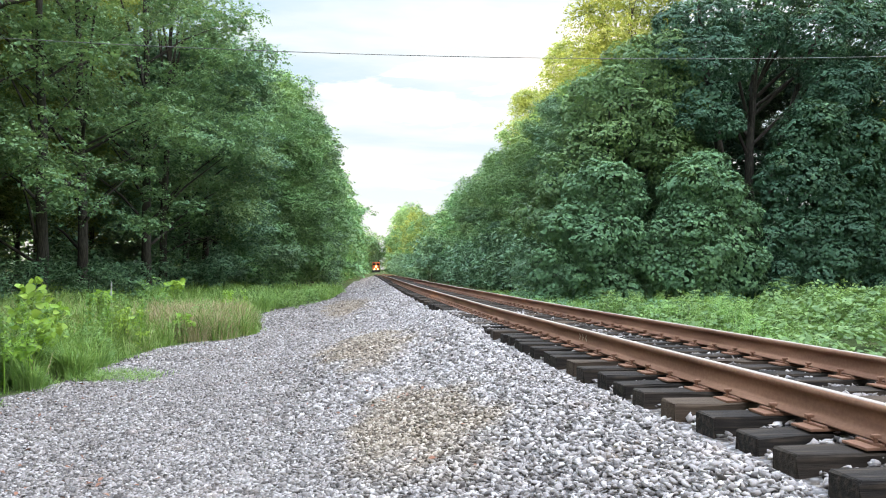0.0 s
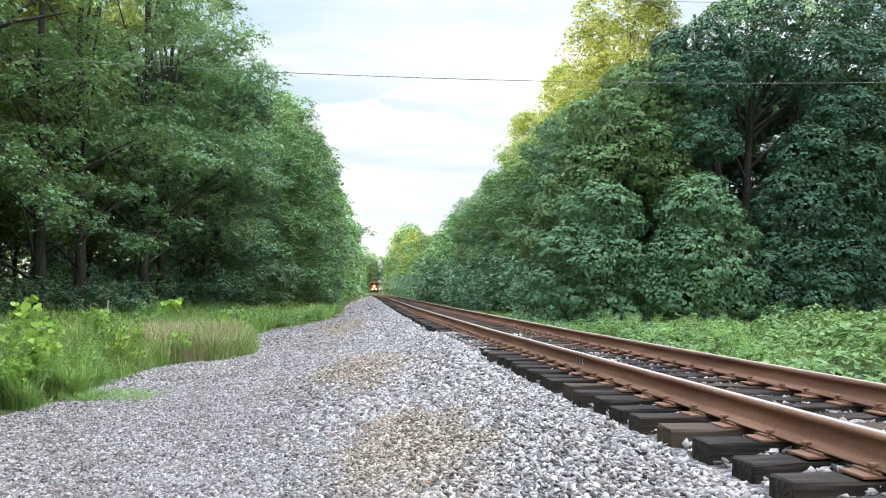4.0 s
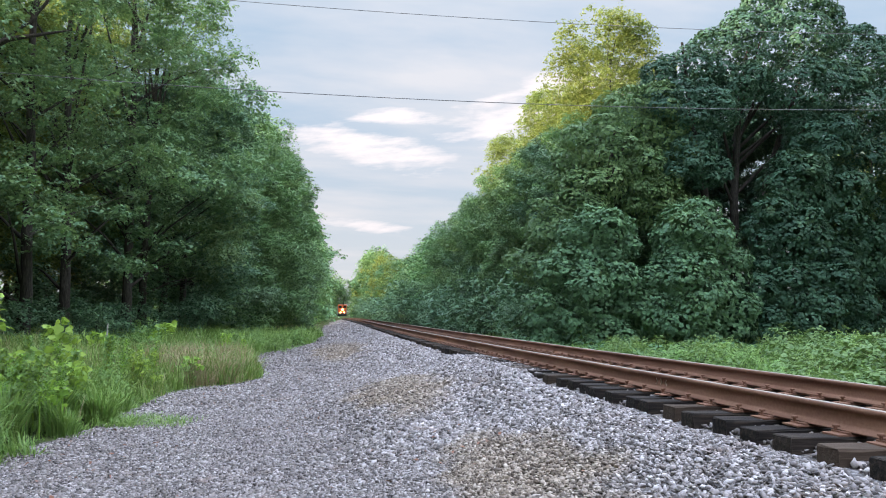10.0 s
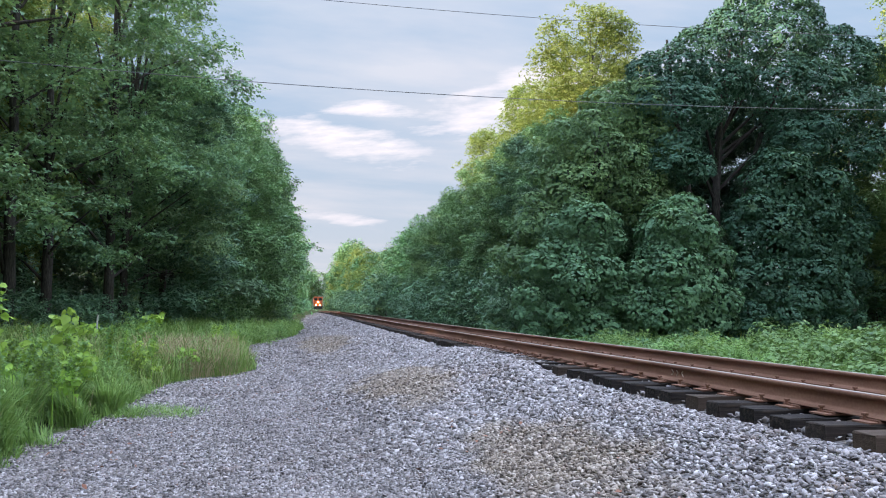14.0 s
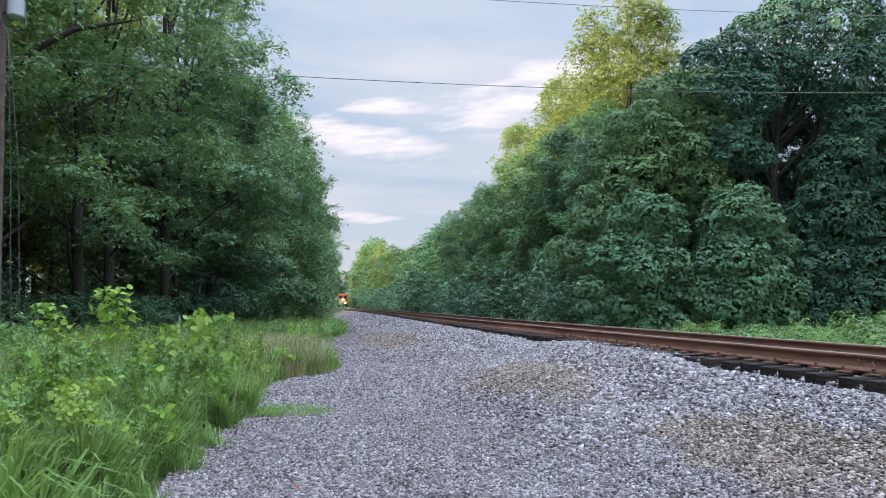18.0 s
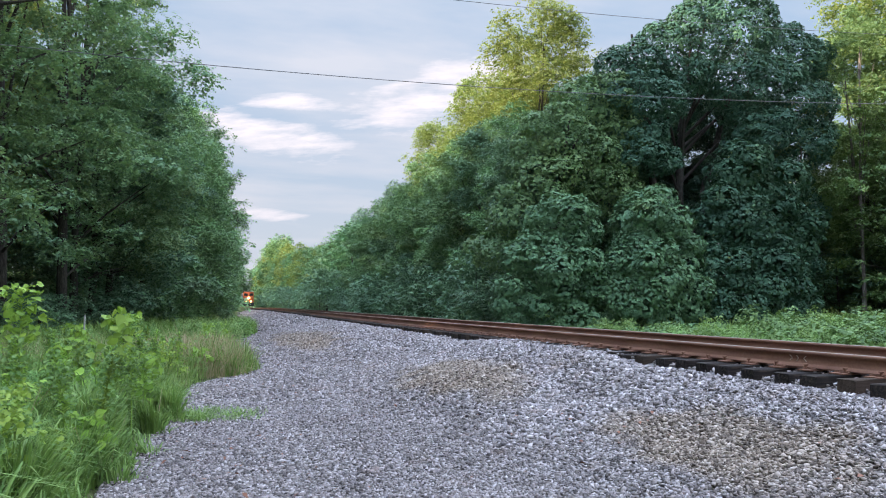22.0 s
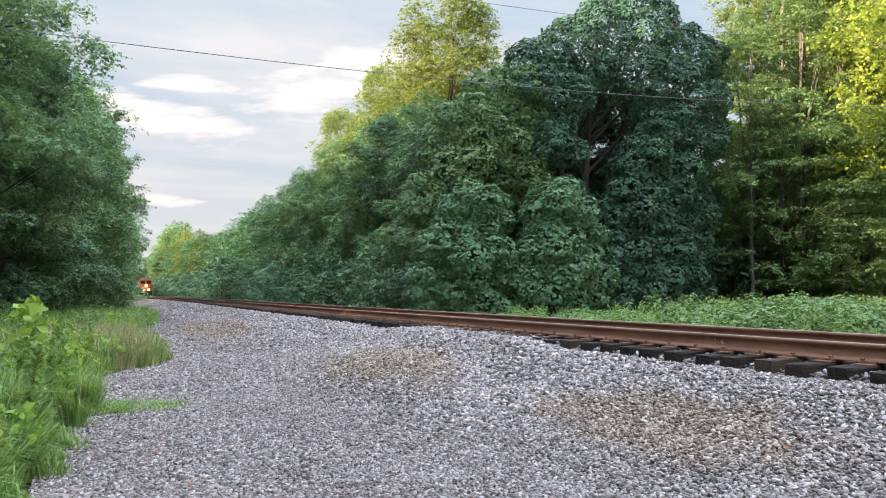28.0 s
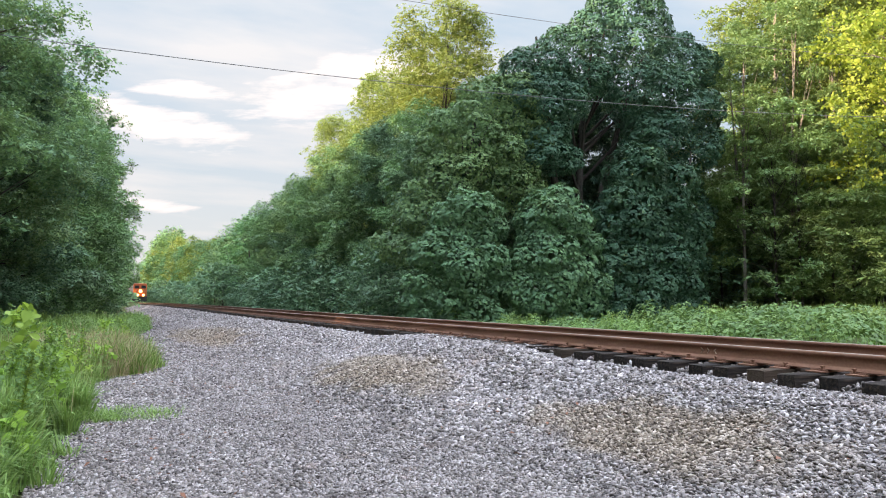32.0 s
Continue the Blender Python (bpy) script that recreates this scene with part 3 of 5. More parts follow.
def make_rail(offset, parent):
    ys = np.unique(np.concatenate([np.arange(-40, 120, 2.0), np.arange(120, 420, 6.0)]))
    p = np.array(PROFILE)
    n, k = len(ys), len(p)
    v = np.zeros((n, k, 3))
    v[:, :, 0] = p[None, :, 0] + offset + track_x(ys)[:, None]
    v[:, :, 1] = ys[:, None]
    v[:, :, 2] = p[None, :, 1] + RAIL_TOP - 0.181 + track_z(ys)[:, None]
    i, j = np.meshgrid(np.arange(n - 1), np.arange(k), indexing="ij")
    f = np.stack([i * k + j, i * k + (j + 1) % k, (i + 1) * k + (j + 1) % k, (i + 1) * k + j], -1).reshape(-1, 4)
    rail = array_part("rail", v.reshape(-1, 3), f, RUST, parent, "rust-brown steel rail with a worn bright running edge")
    head = np.array([(-0.029, 0.0), (0.029, 0.0), (0.029, 0.0022), (-0.029, 0.0022)])
    v = np.zeros((n, 4, 3))
    v[:, :, 0] = head[None, :, 0] + offset + track_x(ys)[:, None]
    v[:, :, 1] = ys[:, None]
    v[:, :, 2] = head[None, :, 1] + RAIL_TOP + track_z(ys)[:, None]
    i, j = np.meshgrid(np.arange(n - 1), np.arange(4), indexing="ij")
    f = np.stack([i * 4 + j, i * 4 + (j + 1) % 4, (i + 1) * 4 + (j + 1) % 4, (i + 1) * 4 + j], -1).reshape(-1, 4)
    array_part("running_surface", v.reshape(-1, 3), f, HEAD, rail, "bright worn steel running surface")
    return rail


def tie_mesh(rng):
    bm = bmesh.new()
    box(bm, -1.30, 1.30, -0.112, 0.112, -0.178, 0.0, 0.012)
    bmesh.ops.subdivide_edges(bm, edges=[e for e in bm.edges if e.calc_length() > 1], cuts=9)
    for v in bm.verts:
        v.co += Vector((rng.uniform(-0.008, 0.008), rng.uniform(-0.006, 0.006), rng.uniform(-0.007, 0.004)))
    me = bpy.data.meshes.new("tie")
    bm.to_mesh(me)
    bm.free()
    me.materials.append(TIE)
    return me


def plate_mesh():
    bm = bmesh.new()
    box(bm, -0.18, 0.18, -0.095, 0.095, 0.0, 0.016, 0.004)
    box(bm, -0.105, -0.078, -0.095, 0.095, 0.014, 0.030, 0.003)
    box(bm, 0.078, 0.105, -0.095, 0.095, 0.014, 0.030, 0.003)
    me = bpy.data.meshes.new("tie_plate")
    bm.to_mesh(me)
    bm.free()
    me.materials.append(RUST)
    return me


def spike_mesh():
    bm = bmesh.new()
    box(bm, -0.009, 0.009, -0.009, 0.009, -0.02, 0.04, 0.002)
    box(bm, -0.020, 0.026, -0.017, 0.017, 0.036, 0.056, 0.006)
    me = bpy.data.meshes.new("spike")
    bm.to_mesh(me)
    bm.free()
    me.materials.append(RUST)
    return me


def make_track():
    rng = random.Random(3)
    track = tagged(new("railway_track"), "single railway track with rusty rails on dark timber ties", "railway track", kind="structure")
    near = make_rail(0.0, track)
    make_rail(1.51, track)
    for y0, tip in ((8.40, -0.03), (8.50, 0.02), (8.60, 0.03)):
        v, f = tube([(-0.012, y0 + tip, 0.545), (-0.012, y0 - tip * 0.3, 0.515), (-0.012, y0 + tip, 0.482)], [0.006, 0.007, 0.006], 5)
        array_part("paint_mark", v, f, CHALK, near, "faded pale paint stroke on the rail web")
    meshes, plate, spike = [tie_mesh(rng) for _ in range(7)], plate_mesh(), spike_mesh()
    k0 = -20
    for k in range(k0, 205):
        y = TIE_FIRST + TIE_STEP * k + rng.uniform(-0.015, 0.015)
        tie = new("tie", rng.choice(meshes))
        tie.parent = track
        tie.matrix_basis = pose(0.755 + track_x(y) + rng.uniform(-0.04, 0.04), y, TIE_TOP + track_z(y) - 0.018, 0, rng.uniform(-0.5, 0.5), rng.uniform(-1.2, 1.2) + (180 if rng.random() < 0.5 else 0))
        turned = tie.matrix_basis.inverted()
        if not -4 < k < 110:
            continue
        for off in (0.0, 1.51):
            p = new("tie_plate", plate)
            p.parent = tie
            p.matrix_basis = turned @ pose(off + track_x(y), y, TIE_TOP + track_z(y) - 0.015)
            if k < 34:
                for sx in (-1, 1):
                    s = new("spike", spike)
                    s.parent = tie
                    s.matrix_basis = turned @ pose(off + track_x(y) + sx * 0.098, y + rng.choice((-0.05, 0.05)), TIE_TOP + track_z(y) + 0.002, 0, 0, 0 if sx < 0 else 180)
    bm = bmesh.new()
    for k in range(205, 760):
        y = TIE_FIRST + TIE_STEP * k
        box(bm, -0.545 + track_x(y), 2.055 + track_x(y), y - 0.11, y + 0.11, TIE_TOP - 0.15 + track_z(y), TIE_TOP + track_z(y) - 0.018)
    tagged(part("far_ties", bm, TIE, track), kind="stuff")


make_track()


# ---- trees ----
def crown_cloud(rng, height, low, radius, clumps, count, size, lean=0.0, taper=0.75, pad=0.34, loose=0.4, flat=0.6):
    """Leaves in flat, drooping pads at the ends of the boughs. Returns leaf verts, faces and the pads' centres and sizes."""
    h = low + (height - low) * (np.arange(clumps) + rng.uniform(0, 1, clumps)) / clumps
    t = (h - low) / (height - low)
    wide = radius * np.clip(np.sin(np.pi * (0.24 + 0.74 * t)), 0.10, 1) ** taper * rng.uniform(0.66, 1.10, clumps)
    ang = np.arange(clumps) * 2.39996 + rng.normal(0, 0.5, clumps)
    out = wide * np.where(rng.uniform(0, 1, clumps) < 0.78, rng.uniform(0.74, 1.0, clumps), rng.uniform(0.1, 0.7, clumps))
    centre = np.stack([out * np.cos(ang) + lean * t, out * np.sin(ang), h], -1)
    size_c = rng.uniform(0.55, 1.35, clumps) * radius * pad
    share = size_c ** 2 / (size_c ** 2).sum()
    # each bough carries several rounded tufts, and each tuft many flat, drooping sprays of leaves
    tufts, per = 9, 7
    d = unit(rng.normal(size=(clumps, tufts, 3)) + np.array([0, 0, 0.45]) + 0.9 * unit(centre * np.array([1, 1, 0]) + 1e-3)[:, None])
    sub = centre[:, None] + d * size_c[:, None, None] * np.array([1.1, 1.1, flat]) * rng.uniform(0.45, 1.1, (clumps, tufts, 1))
    sub_r = size_c[:, None] * rng.uniform(0.22, 0.48, (clumps, tufts))
    n = count // per
    which, pick = rng.choice(clumps, n, p=share), rng.integers(0, tufts, n)
    e = unit(rng.normal(size=(n, 3)) + np.array([0, 0, 0.6]))
    start = sub[which, pick] + e * (sub_r[which, pick] * rng.uniform(0.55, 1.1, n))[:, None] * np.array([1.1, 1.1, 0.25 + flat])
    out = unit(e * np.array([1, 1, 0.4]) + rng.normal(size=(n, 3)) * 0.4 + np.array([0, 0, -0.12]))
    aside = unit(np.cross(out, np.array([0, 0, 1.0])))
    k = np.arange(per)
    reach = (rng.uniform(0.7, 1.25, n) * size * 2.5)[:, None]
    go, swing = reach * (k / per)[None], reach * (np.where(k % 2, 0.26, -0.26) * (1 - 0.5 * k / per))[None]
    at = start[:, None] + out[:, None] * go[..., None] + aside[:, None] * swing[..., None]
    at[..., 2] -= 0.25 * go ** 2 / (reach + 1e-6)
    at = (at + rng.normal(size=at.shape) * size * 0.22).reshape(-1, 3)
    normal = unit((e * 0.55 + np.array([0, 0, 0.75]))[:, None] + rng.normal(size=(n, per, 3)) * loose).reshape(-1, 3)
    v, f = leaves(rng, at, normal, rng.uniform(0.6, 1.3, len(at)) * size, 0.72)
    return v, f, centre, size_c


def make_tree(seed, height, low, radius, clumps, count, size, mat, label, lean=0.0, taper=0.75, trunk=0.22, limbs=14, stems=1, name="tree", loose=0.3, flat=0.6, pad=0.34, bark=None):
    rng = np.random.default_rng(seed)
    tree = tagged(new(name), label, name)
    v, f, centre, size_c = crown_cloud(rng, height, low, radius, clumps, count, size, lean, taper, pad, loose, flat)
    array_part("crown", v, f, mat, tree)
    pieces = []
    for s in range(stems):
        hs = np.linspace(0, height * 0.92, 9)
        ox, oy = rng.normal(0, radius * 0.1 if stems > 1 else 0.05, 2)
        bend = np.cumsum(rng.normal(0, trunk * 0.45, (9, 2)), 0)
        path = np.stack([ox + lean * hs / height + bend[:, 0], oy + bend[:, 1], hs - 0.3], -1)
        pieces.append(tube(path, trunk * (1.25 - hs / height) * np.r_[1.35, np.ones(8)], 8))
    for c in centre[rng.permutation(clumps)[:limbs]]:
        z0 = max(0.3, c[2] * rng.uniform(0.5, 0.85))
        a = np.array([lean * z0 / height, 0, z0])
        mid = (a + c) / 2 + np.array([0, 0, 0.12 * radius * 0.3])
        pieces.append(tube([a, mid, c], [trunk * 0.38, trunk * 0.24, trunk * 0.08], 6))
    v, f = joined(pieces)
    array_part("trunk", v, f, bark or BARK, tree, "", True)
    return tree


def stand(tree, x, y, turn, scale=1.0, tall=1.0):
    m = pose(x, y, float(soil_height(np.array(x), np.array(y))) - 0.05, 0, 0, turn) @ Matrix.Diagonal((scale, scale, scale * tall, 1))
    return copy_thing(tree, m)


EDGE = [make_tree(11 + k, 17, 0.4, 4.9, 50, 84000, 0.16, LEAF if k < 1 else LEAF_MID, "tall leafy broadleaf tree green from ground to top", 0.0, 0.6, 0.20, 12, 1, "tree", 0.3, 0.5, 0.37) for k in range(3)]
HIGH = [make_tree(21 + k, 20.5, 3.2, 5.6, 42, 44000, 0.145, LEAF_AIRY, "spreading broadleaf tree with dark shade beneath its boughs", 0.0, 0.55, 0.20, 18, 1, "tree", 0.3, 0.32, 0.30) for k in range(3)]
TALL = [make_tree(31 + k, 23, 6.5, 4.8, 60, 17000, 0.27, LEAF, "tall broadleaf forest tree with a bare lower trunk", 0.0, 0.7, 0.18, 14) for k in range(2)]
SLIM = [make_tree(36 + k, 23, 5.0, 3.3, 58, 21000, 0.17, LEAF_OLIVE, "slender tall forest tree with a pale trunk and thin olive foliage", 0.6, 0.5, 0.13, 12, 1, "tree", 0.45, 0.3, 0.30, BARK_PALE) for k in range(3)]
POPLAR = [make_tree(41 + k, 24, 5.0, 3.9, 90, 84000, 0.175, LEAF_PALE, "tall yellow-green tree with a rounded sunlit top", 0.0, 0.42, 0.15, 30, 1, "tree", 0.5, 0.8, 0.42) for k in range(2)]
BOUGHS = make_tree(46, 21, 7.0, 4.6, 60, 24000, 0.21, LEAF_BRIGHT, "tall tree with bright yellow-green sunlit boughs", 0.0, 0.5, 0.2, 24, 1, "tree", 0.9)
LAYERED = [make_tree(141 + k, 10.5, 0.8, 3.2, 46, 19000, 0.15, LEAF_OLIVE, "slender understory tree with flat layered green boughs", 0.0, 0.4, 0.07, 40, 1, "tree", 0.25, 0.16, 0.36) for k in range(2)]
FAR = [make_tree(51 + k, 18, 0.2, 5.0, 46, 7000, 0.48, LEAF_MID, "distant leafy tree in the lineside forest", 0.0, 0.6, 0.22, 5) for k in range(3)]
# pale leaves give these far trees a sunlit look even in shade
FAR_PALE = [make_tree(61 + k, 19, 0.6, 4.6, 46, 6500, 0.45, LEAF_PALE, "distant tree in the lineside forest, leaves coloured pale green as if sunlit", 0.0, 0.6, 0.2, 5, 1, "tree", 0.8) for k in range(2)]
SHRUB = [make_tree(71 + k, 2.6, 0.1, 1.6, 30, 2600, 0.16, LEAF, "leafy green shrub at the foot of the forest", 0.0, 0.5, 0.03, 10, 3, "shrub") for k in range(2)]
BRUSH = [make_tree(81 + k, 3.4, 0.15, 1.8, 30, 2400, 0.20, LEAF, "light green undergrowth bush in the forest edge", 0.0, 0.5, 0.03, 10, 3, "shrub") for k in range(2)]
WEEDS = [make_tree(101 + k, 0.95, 0.05, 0.5, 26, 1100, 0.06, WEED if k == 2 else FEATHER, "clump of leafy green weeds in the grass", 0.0, 0.4, 0.006, 10, 4, "weed") for k in range(3)]


def left_front(y):
    """How far the front row of trunks stands from the near rail, on the grass side."""
    return float(np.interp(y, [-80, 20, 34, 43, 61, 83, 120, 420], [18, 17.5, 16.0, 14.4, 12.2, 10.8, 10.2, 9.4]))


def plant_forest():
    rng = random.Random(17)

    def row(kinds, side, y0, y1, step, off, scales, jitter=1.2, tall=(0.92, 1.1)):
        y = y0
        while y < y1:
            s = rng.uniform(*scales)
            reach = off(y) if callable(off) else off
            u = side * (reach + rng.uniform(-jitter, jitter))
            stand(rng.choice(kinds), u + float(track_x(y)), y + rng.uniform(-1, 1), rng.uniform(0, 360), s, rng.uniform(*tall))
            y += step * rng.uniform(0.8, 1.2)

    # beside the grass: the wall of trees that hangs towards the track
    row(HIGH, -1, 27, 47, 4.6, lambda y: left_front(y) - 0.6, (0.95, 1.08), 0.5)
    # two rows out of view, added to keep the low sun off the track
    row(HIGH, -1, -14, 9, 6.0, lambda y: 19.0, (1.0, 1.1), 1.0)
    row(FAR, -1, -9, 13, 2.8, lambda y: 24.0, (0.54, 0.62), 0.8)
    row(SLIM, -1, 12, 40, 3.6, 23.5, (0.9, 1.05), 1.2)
    row(POPLAR, -1, 27, 56, 6.5, lambda y: left_front(y) + 5.0, (0.74, 0.84), 1.0)
    row(POPLAR, -1, 36, 52, 5.0, lambda y: left_front(y) + 7.0, (0.58, 0.66), 0.8)
    row(EDGE, -1, 50, 68, 4.8, lambda y: left_front(y) + 0.2, (0.98, 1.08), 0.5)
    row(EDGE, -1, 68, 100, 4.8, lambda y: left_front(y) - 0.2, (0.98, 1.10), 0.5)
    row(TALL, -1, 52, 96, 6.5, lambda y: left_front(y) + 5.5, (0.70, 0.80))
    row(FAR, -1, 102, 420, 10.0, left_front, (1.05, 1.2), 0.8)
    row(FAR, -1, 106, 200, 18.0, lambda y: left_front(y) + 6, (1.15, 1.3))
    row(FAR, -1, 46, 110, 7.0, lambda y: left_front(y) + 11, (0.58, 0.66), 1.5)
    row(FAR, -1, -10, 70, 6.5, lambda y: left_front(y) + 18, (0.66, 0.74), 2.0)
    # two back rows, added to stop low sun leaking through the front trees
    row(FAR, -1, -4, 60, 6.0, lambda y: left_front(y) + 25, (0.78, 0.86), 1.5)
    row(FAR, -1, -8, 45, 3.0, lambda y: left_front(y) + 12, (0.56, 0.64), 0.8)
    row(SHRUB, -1, 24, 70, 2.4, lambda y: left_front(y) - 1.5, (0.5, 0.95), 0.9)
    row(SHRUB, -1, 18, 50, 2.6, lambda y: left_front(y) + 3.0, (0.9, 1.3), 1.6)
    # across the track
    row(EDGE, 1, 39, 68, 4.6, 12.6, (0.70, 0.80), 0.7, (0.92, 1.1))
    row(EDGE, 1, 69, 100, 4.6, 12.6, (0.70, 0.80), 0.7, (0.90, 1.08))
    row(TALL, 1, 52, 72, 9.0, 19.0, (0.62, 0.70))
    row(FAR + FAR_PALE, 1, 101, 180, 6.5, 12.0, (0.58, 0.70), 1.0)
    row(FAR + FAR_PALE, 1, 180, 260, 7.0, 12.0, (0.70, 0.86), 1.0)
    row(FAR + FAR_PALE, 1, 260, 420, 11.0, 12.5, (1.05, 1.3), 1.0)
    row(FAR + FAR_PALE, 1, 410, 440, 2.2, 0.0, (1.0, 1.3), 16.0)
    row(FAR + FAR_PALE, 1, 106, 220, 15.0, 18.0, (0.60, 0.70))
    row(SHRUB + BRUSH, 1, 36, 100, 2.6, 8.4, (0.7, 1.25), 0.7)
    row(BRUSH, 1, 100, 300, 5.0, 7.8, (1.0, 1.6), 0.8)


plant_forest()
# an old tree whose bare, dark limb reaches out over the weeds
old = stand(HIGH[1], -19.4, 24.6, 40, 1.0)
foot = old.matrix_basis.inverted()
limb = [tuple(foot @ Vector(p)) for p in ((-19.4, 24.6, 6.4), (-15.06, 24.6, 7.43), (-13.73, 24.3, 8.58), (-12.69, 24.1, 9.12), (-10.89, 23.8, 9.42))]
twig = [tuple(foot @ Vector(p)) for p in ((-13.2, 24.2, 8.85), (-12.2, 24.5, 9.9), (-11.5, 24.6, 11.2))]
v, f = joined([tube(limb, [0.17, 0.14, 0.11, 0.08, 0.02], 9), tube(twig, [0.06, 0.045, 0.015], 7)])
array_part("limb", v, f, BARK, old, "bare dark crooked limb", True)
# sunlit tops that stand over the wall of trees
for x, y, turn, s, tall in ((18.0, 54, 20, 0.98, 0.97), (17.0, 63, 131, 0.86, 0.98), (16.5, 74, 250, 0.80, 0.95), (19.5, 59, 311, 0.85, 0.95)):
    stand(POPLAR[int(turn) % 2], x, y, turn, s, tall)
# the great dark tree hung with vines, and its neighbours
for x, y, turn, s, tall in ((10.4, 37.0, 210, 0.72, 0.85), (22.5, 37.5, 150, 0.80, 0.95), (18.5, 41.0, 300, 0.8, 0.9), (26.0, 40.5, 33, 0.62, 0.8), (21.3, 43.5, 75, 0.80, 0.95), (17.6, 44.5, 190, 0.80, 0.95), (12.8, 35.5, 120, 0.6, 0.9)):
    stand(EDGE[int(turn) % 3], x, y, turn, s, tall)
# the open, sunlit wood beyond the clearing, with a gap of sky beside the great tree
def in_gap(x, y, r):
    return x + r > 24.7 + 0.92 * (y - 36.2) and x - r < 29.2 + 1.05 * (y - 36.2)


for x, y, turn, s, tall in ((32.6, 35.8, 0, 0.95, 1.0), (36.6, 37.6, 71, 1.05, 1.0), (40.2, 35.6, 140, 0.95, 1.0), (43.0, 40.5, 201, 1.05, 1.0), (46.5, 36.5, 260, 1.0, 1.0), (48.5, 43.0, 301, 1.1, 1.0),
                            (50.0, 49.0, 20, 1.2, 1.0), (55.0, 44.0, 91, 1.2, 1.0), (53.0, 38.5, 170, 1.1, 1.0), (38.5, 33.0, 11, 0.9, 1.0), (44.0, 46.0, 18, 1.05, 1.05), (58.0, 50.0, 5, 1.2, 1.0)):
    stand((SLIM + POPLAR[:1])[int(turn) % 4], x, y, turn, s, tall)
stand(BOUGHS, 31.2, 25.2, 77)
for x, y, turn, s, tall in ((38.0, 41.0, 100, 0.5, 0.85), (29.5, 42.0, 200, 0.42, 0.8), (35.5, 43.0, 40, 0.5, 1.0), (45.0, 40.5, 80, 0.55, 1.0)):
    stand(EDGE[int(turn) % 3], x, y, turn, s, tall)
for x, y, turn, s, tall in ((26.3, 32.4, 15, 0.68, 1.0), (28.3, 34.2, 130, 0.66, 1.05), (23.6, 33.4, 220, 0.50, 1.0), (30.6, 32.8, 300, 0.80, 1.0), (34.2, 32.4, 60, 0.86, 1.0)):
    stand(SLIM[int(turn) % 3], x, y, turn, s, tall)
for x, y, turn, s in ((-5.2, 36.4, 10, 0.95), (-4.9, 39.0, 70, 0.9), (-4.4, 42.0, 140, 0.95), (-4.2, 45.5, 200, 0.9), (-6.1, 34.9, 260, 1.0), (-4.0, 49.0, 20, 1.0), (-6.9, 33.4, 90, 1.1)):
    stand(WEEDS[0], x, y, turn, s)
for k in range(46):
    rng = random.Random(500 + k)
    y = rng.uniform(30, 95)
    x = 24 + (y - 25) * 0.45 + rng.uniform(8, 60)
    if 1.55 * (y + 6) - 5 > x > 0.72 * y + 2:
        near = math.hypot(x + 7, y) < 78
        low = 0.5 if in_gap(x, y, 4.5) else 1.0
        stand(rng.choice(TALL + SLIM + SLIM if near else FAR + FAR_PALE), x, y, rng.uniform(0, 360), rng.uniform(0.9, 1.2) * low)
for k in range(22):
    rng = random.Random(650 + k)
    stand(rng.choice(LAYERED), 26.5 + 1.05 * k * 0.75 + rng.uniform(-2, 2), rng.uniform(29, 41), rng.uniform(0, 360), rng.uniform(0.7, 1.15), rng.uniform(0.85, 1.2))
for k in range(34):
    rng = random.Random(700 + k)
    x, y = rng.uniform(24, 56), rng.uniform(34, 52)
    stand(rng.choice(BRUSH + SHRUB), x, y, rng.uniform(0, 360), rng.uniform(0.7, 1.5))
for k in range(4, 9):
    stand(FAR[k % 3], 34 + 5 * (k % 3), 20 - 8 * k, 40 * k, 1.2)
for k in range(12):
    stand(FAR[k % 3], -40 + 8 * k, -70 - 5 * (k % 2), 40 * k, 1.2)

for k in range(40):
    rng = random.Random(1200 + k)
    y = 7.5 + 19.5 * rng.random() ** 1.4
    x = float(gravel_edge(y)) - rng.uniform(0.25, 1.0 + 0.22 * y)
    stand(rng.choice(WEEDS), x, y, rng.uniform(0, 360), rng.uniform(0.5, 1.15), rng.uniform(0.8, 1.3))
for k in range(30):
    rng = random.Random(1300 + k)
    stand(WEEDS[0], rng.uniform(4.2, 12), rng.uniform(9, 34), rng.uniform(0, 360), rng.uniform(0.6, 1.1))

for pattern in EDGE + HIGH + TALL + POPLAR + SLIM + FAR + FAR_PALE + SHRUB + BRUSH + WEEDS + LAYERED + [BOUGHS]:
    for ob in (*pattern.children_recursive, pattern):
        bpy.data.objects.remove(ob)


